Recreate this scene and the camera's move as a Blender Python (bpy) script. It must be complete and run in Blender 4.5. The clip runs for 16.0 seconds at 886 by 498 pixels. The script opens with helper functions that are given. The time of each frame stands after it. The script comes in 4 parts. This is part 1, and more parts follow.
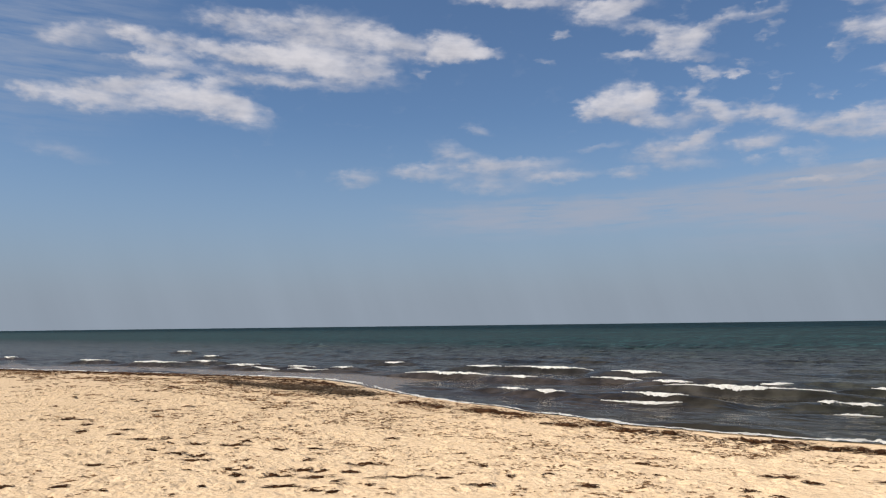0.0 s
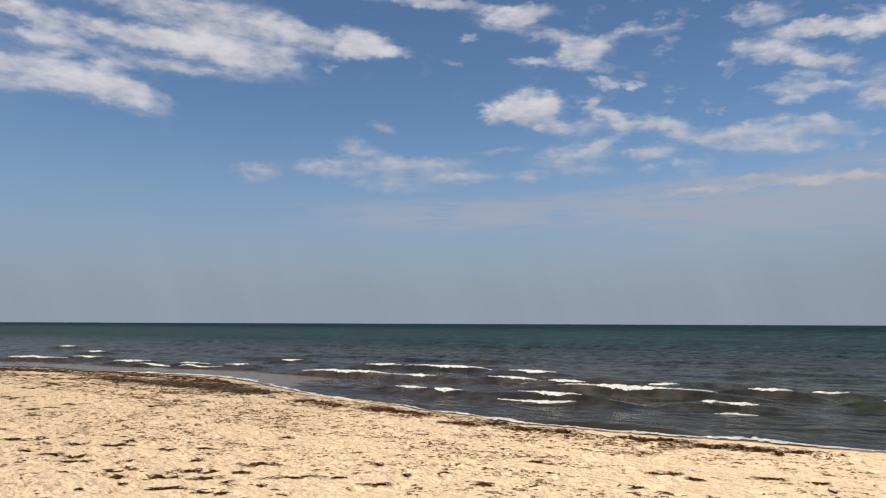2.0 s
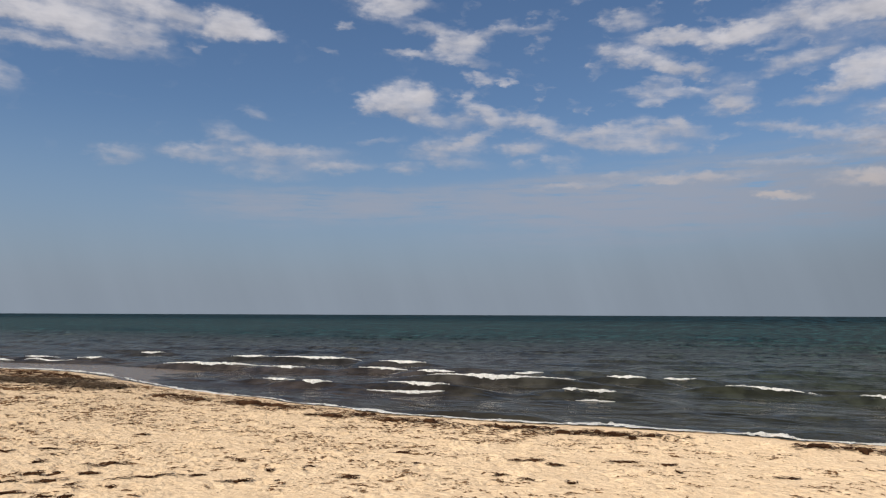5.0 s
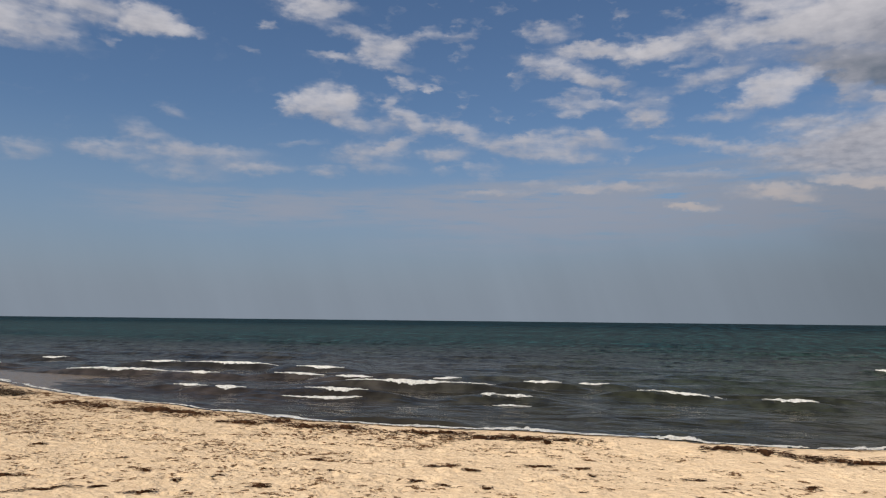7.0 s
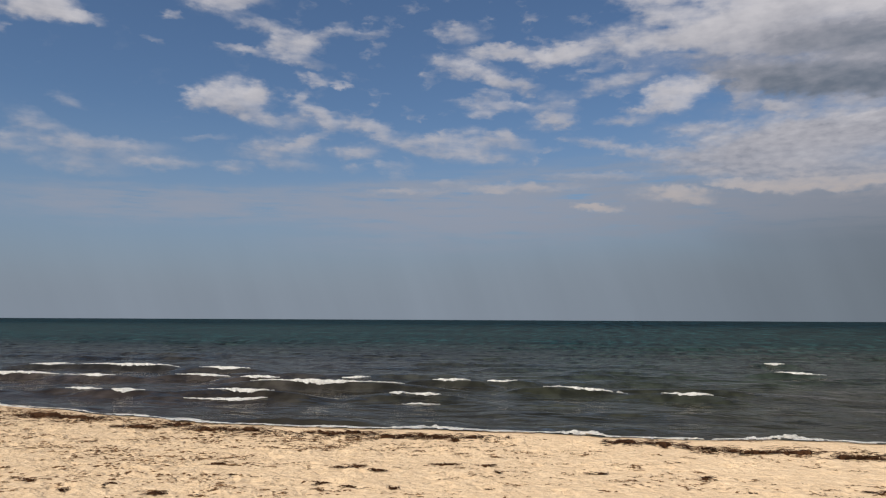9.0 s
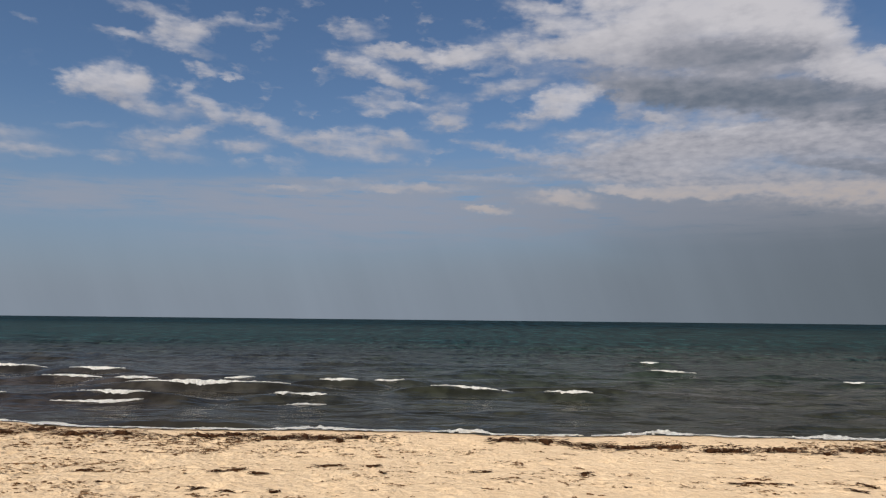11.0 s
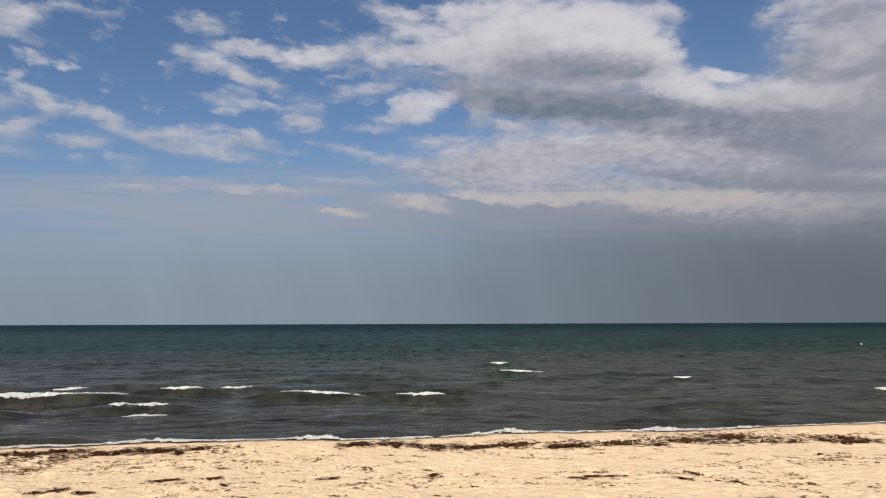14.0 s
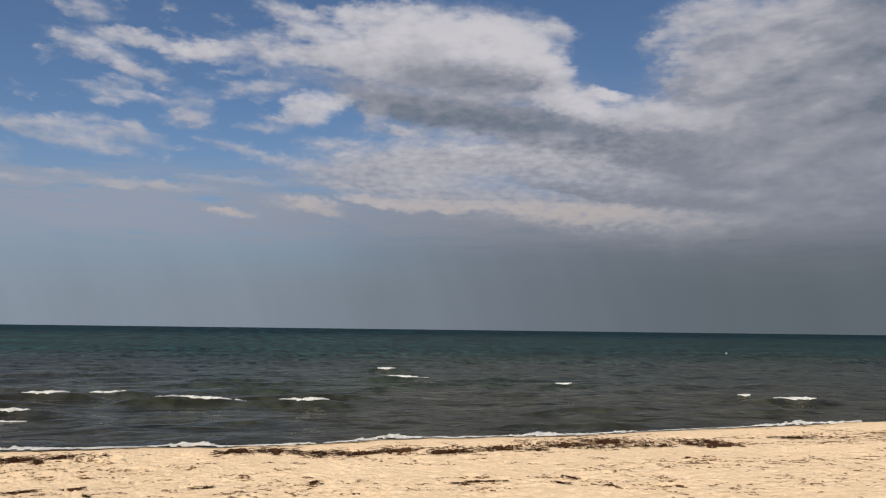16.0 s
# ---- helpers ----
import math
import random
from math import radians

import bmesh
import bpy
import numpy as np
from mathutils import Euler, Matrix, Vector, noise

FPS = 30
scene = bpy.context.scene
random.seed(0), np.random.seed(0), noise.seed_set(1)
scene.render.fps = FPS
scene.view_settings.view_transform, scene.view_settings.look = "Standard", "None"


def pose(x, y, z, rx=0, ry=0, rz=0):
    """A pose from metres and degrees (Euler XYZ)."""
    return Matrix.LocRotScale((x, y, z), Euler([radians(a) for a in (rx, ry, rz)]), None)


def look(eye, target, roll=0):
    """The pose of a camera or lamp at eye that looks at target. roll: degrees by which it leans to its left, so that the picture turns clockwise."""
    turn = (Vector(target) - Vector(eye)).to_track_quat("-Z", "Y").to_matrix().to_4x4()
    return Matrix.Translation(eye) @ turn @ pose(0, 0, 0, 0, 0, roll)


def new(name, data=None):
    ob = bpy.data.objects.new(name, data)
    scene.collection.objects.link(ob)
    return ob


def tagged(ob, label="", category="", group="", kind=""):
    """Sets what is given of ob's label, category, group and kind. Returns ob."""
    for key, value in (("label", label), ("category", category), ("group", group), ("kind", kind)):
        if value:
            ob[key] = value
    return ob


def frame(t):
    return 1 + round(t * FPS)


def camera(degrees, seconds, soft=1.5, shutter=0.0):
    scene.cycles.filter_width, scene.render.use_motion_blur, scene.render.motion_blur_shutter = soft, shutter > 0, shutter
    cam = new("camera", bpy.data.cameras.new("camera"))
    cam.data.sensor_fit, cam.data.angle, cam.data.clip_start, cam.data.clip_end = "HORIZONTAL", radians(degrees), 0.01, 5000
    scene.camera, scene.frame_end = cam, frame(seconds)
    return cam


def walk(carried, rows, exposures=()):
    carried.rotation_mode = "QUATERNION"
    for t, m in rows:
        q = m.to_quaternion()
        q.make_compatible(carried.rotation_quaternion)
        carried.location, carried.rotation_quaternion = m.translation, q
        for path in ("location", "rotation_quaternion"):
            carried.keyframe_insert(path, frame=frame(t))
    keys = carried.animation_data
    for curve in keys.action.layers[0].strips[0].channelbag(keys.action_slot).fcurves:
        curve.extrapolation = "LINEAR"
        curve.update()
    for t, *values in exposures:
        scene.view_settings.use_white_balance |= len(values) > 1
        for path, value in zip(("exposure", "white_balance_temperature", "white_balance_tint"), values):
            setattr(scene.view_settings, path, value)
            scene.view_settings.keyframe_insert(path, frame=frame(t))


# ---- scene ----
cam = camera(60.41, 16.0, soft=1.2)
# seconds, eye x y z, yaw (left plus), pitch, lean to the right
ROWS = [
    (0, 0.000, -0.000, 1.600, -0.00, 5.73, 0.69),
    (0.5, 0.006, 0.022, 1.601, -2.22, 5.34, 0.57),
    (1, 0.006, 0.045, 1.599, -4.31, 5.22, 0.44),
    (1.5, 0.007, 0.066, 1.598, -5.91, 5.41, -0.06),
    (2, 0.011, 0.082, 1.595, -7.35, 5.59, -0.22),
    (2.5, 0.025, 0.097, 1.595, -8.66, 5.64, -0.26),
    (3, 0.038, 0.107, 1.595, -10.19, 5.32, -0.23),
    (3.5, 0.043, 0.117, 1.596, -12.03, 5.12, -0.35),
    (6, 0.090, 0.180, 1.593, -19.79, 5.04, -0.34),
    (6.5, 0.102, 0.197, 1.591, -21.24, 5.18, -0.60),
    (7, 0.116, 0.217, 1.590, -22.86, 5.36, -0.61),
    (7.5, 0.137, 0.236, 1.591, -24.85, 5.40, -0.35),
    (8, 0.156, 0.252, 1.589, -26.62, 5.41, -0.09),
    (8.5, 0.172, 0.268, 1.587, -28.10, 5.54, -0.10),
    (9, 0.186, 0.283, 1.586, -29.59, 5.30, -0.27),
    (11.5, 0.273, 0.355, 1.577, -39.71, 5.23, -0.72),
    (12, 0.289, 0.365, 1.574, -41.33, 5.05, -0.85),
    (12.5, 0.314, 0.370, 1.574, -43.05, 5.10, -0.69),
    (13, 0.339, 0.374, 1.576, -45.19, 5.28, -0.30),
    (13.5, 0.366, 0.375, 1.576, -47.10, 5.66, 0.03),
    (14, 0.392, 0.382, 1.573, -48.71, 5.59, 0.18),
    (14.5, 0.417, 0.391, 1.572, -51.23, 5.62, -0.39),
    (15, 0.434, 0.401, 1.568, -53.09, 5.77, -0.22),
    (15.5, 0.448, 0.411, 1.567, -54.81, 5.84, -0.37),
    (16, 0.468, 0.413, 1.566, -56.96, 6.03, -0.71),
]
EXPOSURES = [(0.0, 0.0), (3.5, 0.0), (6.0, -0.29), (9.0, -0.32), (12.0, -0.32), (13.0, -0.31), (13.5, -0.29), (14.0, -0.14), (14.5, -0.27), (15.0, -0.25), (16.0, -0.26)]
walk(cam, [(t, pose(x, y, z, 0, 0, yaw) @ pose(0, 0, 0, 90 + pitch, 0, 0) @ pose(0, 0, 0, 0, 0, -lean))
           for t, x, y, z, yaw, pitch, lean in ROWS], EXPOSURES)

# ---- sun and sky ----
SUN_AZ, SUN_EL = -115.0, 48.0
sun = new("sun", bpy.data.lights.new("sun", "SUN"))
sun.data.energy, sun.data.angle, sun.data.color = 5.0, radians(0.53), (1.0, 0.90, 0.74)
sun_way = Vector((math.sin(radians(SUN_AZ)) * math.cos(radians(SUN_EL)), math.cos(radians(SUN_AZ)) * math.cos(radians(SUN_EL)),
                  math.sin(radians(SUN_EL))))
sun.matrix_world = look(sun_way * 60, (0, 0, 0))


class Net:
    """A short way to write node networks."""

    def __init__(self, tree):
        self.tree = tree

    def add(self, kind, **settings):
        node = self.tree.nodes.new(kind)
        for key, value in settings.items():
            setattr(node, key, value)
        return node

    def feed(self, socket, value):
        if isinstance(value, bpy.types.NodeSocket):
            self.tree.links.new(value, socket)
        elif value is not None:
            socket.default_value = value

    def math(self, op, a, b=None, c=None, clamp=False):
        node = self.add("ShaderNodeMath", operation=op, use_clamp=clamp)
        for i, v in enumerate((a, b, c)):
            self.feed(node.inputs[i], v)
        return node.outputs[0]

    def vec(self, op, a, b=None, out=0):
        node = self.add("ShaderNodeVectorMath", operation=op)
        self.feed(node.inputs[0], a)
        if b is not None:
            self.feed(node.inputs["Scale"] if op == "SCALE" else node.inputs[1], b)
        return node.outputs[out]

    def join(self, x, y, z=0.0):
        node = self.add("ShaderNodeCombineXYZ")
        for i, v in enumerate((x, y, z)):
            self.feed(node.inputs[i], v)
        return node.outputs[0]

    def split(self, v):
        node = self.add("ShaderNodeSeparateXYZ")
        self.feed(node.inputs[0], v)
        return node.outputs

    def span(self, value, a, b, c=0.0, d=1.0, kind="SMOOTHSTEP"):
        node = self.add("ShaderNodeMapRange", interpolation_type=kind)
        for i, v in enumerate((value, a, b, c, d)):
            self.feed(node.inputs[i], v)
        return node.outputs[0]

    def noise(self, v, scale=1.0, detail=4.0, rough=0.5, out=0, **more):
        node = self.add("ShaderNodeTexNoise", **more)
        self.feed(node.inputs["Vector"], v)
        node.inputs["Scale"].default_value, node.inputs["Detail"].default_value = scale, detail
        node.inputs["Roughness"].default_value = rough
        return node.outputs[out]

    def mix(self, f, a, b, kind="MIX"):
        node = self.add("ShaderNodeMix", data_type="RGBA", blend_type=kind)
        self.feed(node.inputs[0], f)
        for i, v in ((6, a), (7, b)):
            self.feed(node.inputs[i], (*v, 1.0) if isinstance(v, tuple) else v)
        return node.outputs[2]


def puff_group(name, puffs):
    """A node group over directions (azimuth, elevation in degrees): how thick a set of oval cloud cores is there,
    and, weighed by that, their whiteness and how far up in them the place lies."""
    tree = bpy.data.node_groups.new(name, "ShaderNodeTree")
    tree.interface.new_socket("Place", in_out="INPUT", socket_type="NodeSocketVector")
    for each in ("Thick", "White", "Lift"):
        tree.interface.new_socket(each, in_out="OUTPUT", socket_type="NodeSocketFloat")
    net = Net(tree)
    begin, end = net.add("NodeGroupInput"), net.add("NodeGroupOutput")
    az, el, _ = net.split(begin.outputs[0])
    thick, white, lift, place = 0.0, 0.0, 0.0, None
    for n, (at, up, wide, high, tilt, dense, pale) in enumerate(puffs):
        if n % 6 == 0:
            # the cores are taken six at a time, one lot after the other
            place = net.join(az, el if n == 0 else net.math("MULTIPLY_ADD", lift, 1e-7, el), 1.0)
        c, s = math.cos(radians(tilt)), math.sin(radians(tilt))
        u = net.vec("DOT_PRODUCT", place, (c / wide, s / wide, -(at * c + up * s) / wide), out=1)
        v = net.vec("DOT_PRODUCT", place, (-s / high, c / high, (at * s - up * c) / high), out=1)
        r2 = net.math("MULTIPLY_ADD", u, u, net.math("MULTIPLY", v, v))
        q = net.math("MULTIPLY_ADD", r2, -0.36, 1.0, clamp=True)
        w = net.math("MULTIPLY", net.math("MULTIPLY", q, q), dense)
        thick = net.math("ADD", w, thick)
        white = net.math("MULTIPLY_ADD", w, pale, white)
        lift = net.math("MULTIPLY_ADD", w, v, lift)
    for socket, value in zip(end.inputs, (thick, white, lift)):
        net.feed(socket, value)
    return tree


# clouds: azimuth (right plus), elevation, half width, half height, tilt in degrees, thickness, whiteness
WEST_HIGH = [
    (-16.8, 19.8, 7.4, 0.66, -4, 0.75, 0.9), (-10.8, 19.5, 3.6, 0.96, -8, 0.9, 1), (-7.8, 21, 4.5, 1.5, -5, 0.65, 0.9),
    (-3.9, 21.1, 2.4, 0.72, -12, 0.6, 0.9), (-6.8, 18.4, 3.2, 0.73, -2, 0.45, 0.8), (-5, 19.1, 1.4, 0.8, 1, 0.5, 0.9),
    (-15.7, 21.9, 2.9, 0.69, -1, 0.5, 0.85), (-11.7, 21.7, 4.6, 0.77, 2, 0.35, 0.8), (-22.5, 20, 1.6, 0.58, -22, 0.5, 0.85),
    (-15, 18.1, 3.9, 0.51, -4, 0.5, 0.85), (-16.8, 17.5, 1.1, 0.43, 4, 0.5, 0.9), (-20.8, 18.7, 1.8, 0.57, 4, 0.7, 0.95),
    (-22.7, 18.7, 2.1, 0.22, 7, 0.35, 0.8), (-10.2, 17.8, 3.6, 0.36, -3, 0.35, 0.8)]
WEST_LOW = [
    (0.9, 20.6, 1.9, 0.91, -5, 1.1, 1), (2.9, 20.1, 1.7, 0.36, 2, 0.7, 0.9), (-0.2, 19.9, 1.6, 0.52, -1, 0.7, 0.85),
    (-1.5, 18.7, 0.7, 0.33, -28, 0.4, 0.85), (-27, 19.6, 1.7, 0.61, 3, 0.55, 0.85), (-28.5, 15.8, 1.4, 0.53, 2, 0.74, 0.95),
    (-25.7, 15.5, 1.8, 0.54, -1, 0.74, 1), (-23.5, 16.9, 3, 0.54, 13, 0.49, 0.85), (-21.6, 16.2, 4.2, 0.92, 2, 0.61, 0.9),
    (-18, 16.2, 3.1, 1.04, -3, 0.66, 0.95), (-15.1, 15.6, 2.4, 0.92, -17, 0.61, 0.9), (-20.2, 17.8, 1.2, 0.27, 11, 0.5, 0.85),
    (-6.6, 11, 1.6, 0.65, 3, 0.49, 0.85), (-26.9, 12, 2.4, 0.54, -9, 0.25, 0.8)]
MIDDLE_HIGH = [
    (6.2, 23.6, 4.8, 0.42, -6, 0.7, 0.85), (12.3, 22.4, 2.2, 0.77, -1, 0.85, 0.95), (13.7, 22.9, 2.3, 0.38, -6, 0.5, 0.85),
    (9.4, 21.1, 0.7, 0.31, 1, 0.55, 0.85), (8.1, 19.3, 0.7, 0.2, -8, 0.3, 0.8), (18.1, 19.8, 1.8, 0.93, 7, 0.8, 0.95),
    (15.9, 21, 1.9, 0.46, -6, 0.55, 0.9), (14.3, 19.3, 1.6, 0.31, -9, 0.65, 0.9), (19.7, 20.5, 1.3, 0.43, 28, 0.5, 0.85),
    (18.8, 18.7, 2, 0.31, -5, 0.4, 0.8), (21.5, 21, 0.9, 0.38, 12, 0.45, 0.85), (23.7, 21, 1.5, 0.33, 5, 0.45, 0.85),
    (19.9, 17.5, 1.1, 0.42, -5, 0.8, 0.95), (21.7, 17.3, 0.5, 0.27, 1, 0.6, 0.95)]
MIDDLE = [
    (14.1, 16.1, 1.9, 1.05, -5, 0.98, 1), (11.6, 15.8, 1.3, 0.68, 4, 0.9, 1), (14.1, 15, 2.5, 0.43, -7, 0.41, 0.7), (15.5, 16.3, 0.8, 0.76, -5, 0.66, 0.9),
    (18.5, 16.3, 0.6, 0.42, -6, 0.49, 0.9), (19.8, 15.3, 1.7, 0.51, -14, 0.7, 0.95), (17.1, 14.3, 1.9, 0.57, -2, 0.49, 0.85),
    (20.9, 14.4, 2.9, 0.42, -9, 0.41, 0.75), (23.8, 14.3, 1.5, 0.5, -11, 0.66, 0.95), (17.1, 12.5, 2.8, 0.77, 6, 0.53, 0.85),
    (19.5, 13.3, 1.6, 0.38, 17, 0.49, 0.9), (18.3, 11.4, 2.3, 0.43, -4, 0.33, 0.75), (23, 12.5, 1.7, 0.51, 3, 0.61, 0.9),
    (14.1, 11, 1.5, 0.34, 0, 0.49, 0.85)]
MIDDLE_LOW = [
    (11.9, 13, 1.7, 0.25, 7, 0.29, 0.8), (25.7, 11.6, 1.5, 0.37, -2, 0.41, 0.85), (25.9, 10.8, 0.9, 0.36, -6, 0.33, 0.8),
    (22.5, 11.2, 0.7, 0.37, -5, 0.33, 0.8), (2.8, 14.5, 1.1, 0.4, -13, 0.29, 0.8), (1.3, 12.7, 2.2, 0.81, -18, 0.41, 0.85),
    (-1.8, 11.8, 1.9, 0.45, 8, 0.49, 0.9), (-1.2, 11.1, 2.1, 0.3, 0, 0.41, 0.8), (5.9, 12, 3.5, 0.4, 0, 0.49, 0.9), (5.1, 11.3, 5.3, 0.6, -2, 0.37, 0.8),
    (9.3, 10.9, 2.1, 0.4, 2, 0.41, 0.85), (3.7, 10.3, 3.1, 0.51, -1, 0.37, 0.8), (26.6, 9.6, 2.5, 0.25, 1, 0.45, 0.9),
    (30.2, 10.3, 1.8, 0.24, 1, 0.41, 0.85)]
BROKEN_HIGH = [
    (30.8, 21.1, 1.7, 0.64, -1, 0.55, 0.85), (34.2, 19.5, 2.8, 0.37, 0, 0.7, 0.9), (31.7, 18.5, 2.8, 0.6, -13, 0.75, 0.9),
    (34.5, 17.5, 1.9, 0.49, -10, 0.65, 0.85), (33.1, 16.7, 1.1, 0.37, -6, 0.49, 0.9), (33.6, 15.9, 3.2, 0.37, -4, 0.57, 0.9),
    (32.6, 15.3, 1.1, 0.28, -1, 0.45, 0.9), (38.2, 15.8, 1.4, 0.89, -7, 0.41, 0.8), (37.9, 14.7, 1.7, 0.54, 4, 0.45, 0.8),
    (38, 14.9, 1.4, 0.39, -9, 0.41, 0.85), (34.3, 19.9, 3.1, 0.32, -1, 0.7, 0.9), (38.3, 19.1, 1.9, 0.51, 2, 0.7, 0.9),
    (42.6, 17.2, 2.4, 0.56, 9, 0.65, 0.85), (40.6, 18.2, 1.4, 0.28, 15, 0.3, 0.8)]
BROKEN = [
    (31, 13.2, 3.5, 0.81, 2, 0.57, 0.85), (34.4, 13.3, 2.2, 0.55, -15, 0.41, 0.8), (31.8, 12.1, 2.7, 0.52, -4, 0.45, 0.8),
    (26.6, 13.3, 2.1, 0.58, -9, 0.45, 0.85), (33.9, 12.1, 1.5, 0.42, 2, 0.33, 0.8), (46.8, 16.2, 2, 0.89, 9, 1.07, 1.05),
    (48.8, 16.7, 1.3, 0.42, 16, 0.66, 0.95), (45.5, 15.2, 2, 0.47, -1, 0.49, 0.85), (43.3, 14.5, 1.8, 0.34, 0, 0.49, 0.85),
    (48, 13.7, 2, 0.42, -1, 0.45, 0.85), (41.3, 13, 2.4, 0.34, -9, 0.49, 0.85), (45, 12.1, 2.8, 0.48, -8, 0.49, 0.85),
    (51.7, 15.7, 0.9, 0.9, -7, 0.6, 0.8), (53.8, 14.8, 0.9, 0.33, -15, 0.8, 0.95)]
LOW_LIGHT = [
    (35.1, 9.8, 3.8, 0.33, 1, 0.37, 0.85), (41.2, 10.6, 3.4, 0.29, -1, 0.37, 0.85), (35.4, 9.9, 5.2, 0.35, 0, 0.33, 0.85),
    (41.2, 8.3, 1.6, 0.3, -5, 1.07, 1.1), (47.5, 9.1, 1.7, 0.47, -12, 0.96, 1.06), (51.5, 9.4, 2, 0.35, -8, 1.17, 1.06),
    (45.5, 9.2, 1.7, 0.58, -3, 0.53, 0.91), (53.9, 9.1, 2, 0.34, 1, 0.91, 0.96), (56.3, 9.4, 2.5, 0.42, -6, 1.04, 1.06),
    (60.9, 9.2, 2.4, 0.33, -2, 1.04, 1.01), (64.5, 9.1, 2.2, 0.32, -1, 0.91, 1.01), (69, 8.4, 4.4, 0.59, -5, 1.17, 1.01),
    (72.9, 7.7, 3.8, 0.69, -10, 0.65, 0.68), (76.2, 8.2, 4.6, 0.48, -5, 0.65, 0.59)]
BANK_TOP = [
    (56.5, 21.6, 7, 1.64, 2, 1.5, 1.05), (62, 20.7, 3.3, 1.52, -12, 1.5, 1.1), (65, 19.2, 1.7, 1.05, -29, 1.12, 1.05), (49.6, 20.2, 5, 0.68, 5, 1.12, 1),
    (45.2, 22.2, 2.6, 0.88, -22, 0.69, 0.95), (38.7, 19.5, 2.2, 0.44, 7, 0.88, 1), (50.9, 23, 3.9, 0.7, 6, 0.75, 0.95),
    (53.3, 19.2, 4.8, 0.8, -6, 0.62, 0.85), (66.3, 17, 2, 0.77, -11, 1.5, 1.15), (69.2, 17.3, 1.4, 0.38, -11, 1.5, 1.1),
    (68.9, 15.6, 3.2, 0.68, -14, 1.38, 1), (72.6, 15.6, 2.5, 0.7, -17, 1.25, 0.95), (75.7, 15, 2.2, 0.65, -14, 1.12, 0.9),
    (65.7, 22, 1.3, 0.55, -25, 0.62, 0.95)]
BANK_DARK = [
    (58.6, 18.8, 5.7, 0.87, -4, 1.36, 0.24), (59.4, 15.9, 7.3, 0.84, -6, 2.21, 0.08), (52.4, 17.2, 3, 0.69, -7, 1.19, 0.34),
    (59, 17.4, 3.8, 0.48, -2, 1.02, 0.54), (72.1, 12.9, 4, 0.9, -16, 3.23, 0.02), (75.5, 11.6, 2.7, 1.03, -13, 2.72, 0.04),
    (69.4, 9.9, 4.6, 0.35, -11, 2.04, 0.09), (74.6, 9.7, 3.4, 0.6, -10, 2.55, 0.06), (65.8, 13.8, 3.5, 0.59, -9, 1.7, 0.19),
    (73.6, 13.2, 4, 1, -15, 1.7, 0.04), (72.3, 9.7, 6.6, 0.37, -8, 2.04, 0.09), (77.4, 10.8, 3, 0.63, -7, 1.53, 0.07),
    (82.5, 8.3, 4.9, 0.61, -5, 1.53, 0.17), (85.3, 10.9, 3.7, 2.23, -5, 1.36, 0.22)]
DECK = [
    (54.2, 12.3, 6.4, 1.42, 4, 0.7, 0.72), (61.4, 12.8, 6.1, 1.38, -3, 0.75, 0.7), (51.2, 11.2, 5.1, 1.09, -1, 0.5, 0.75),
    (56.3, 10.4, 7.5, 0.75, -2, 0.6, 0.7), (66.9, 12, 4.6, 1.18, -8, 0.8, 0.62), (63.7, 9.3, 8.7, 0.73, -3, 0.7, 0.7), (59.9, 13.6, 1.9, 0.2, 3, 0.5, 1),
    (72, 10.6, 2.1, 0.46, -9, 0.6, 0.7), (73.2, 6.6, 6.9, 1.15, -7, 0.5, 0.32), (70.3, 11.4, 4.9, 0.57, -6, 0.6, 0.65),
    (70.3, 8.4, 10.5, 0.66, -3, 0.6, 0.7), (59.7, 12.4, 6, 1.05, 0, 0.4, 0.72), (78.1, 9.7, 1.9, 0.36, -1, 0.5, 0.68),
    (75.6, 15.4, 3.2, 0.78, -18, 0.6, 0.85)]
EAST = [
    (79.6, 20.5, 5.6, 2.05, -1, 1, 0.71), (76.2, 22.4, 2.7, 0.83, 5, 0.6, 0.78), (82.8, 16.8, 6.4, 2.23, -3, 1.1, 0.51),
    (77.2, 18.2, 3.5, 1.24, 2, 0.7, 0.71), (85.7, 19.7, 4.1, 2.47, -9, 1, 0.41), (80.1, 13.9, 5.5, 1.73, -5, 0.9, 0.38),
    (85.4, 14.3, 5.1, 2.57, -7, 0.9, 0.29), (87.6, 17.9, 2.3, 5.61, -9, 1.2, 0.18), (82.6, 11.5, 6, 1.52, -5, 0.7, 0.33),
    (76.4, 16.7, 2.4, 0.77, -15, 0.6, 0.78), (73.1, 20.9, 1.2, 0.48, 19, 0.5, 0.85), (74.9, 19.5, 1.6, 0.47, 9, 0.4, 0.85)]
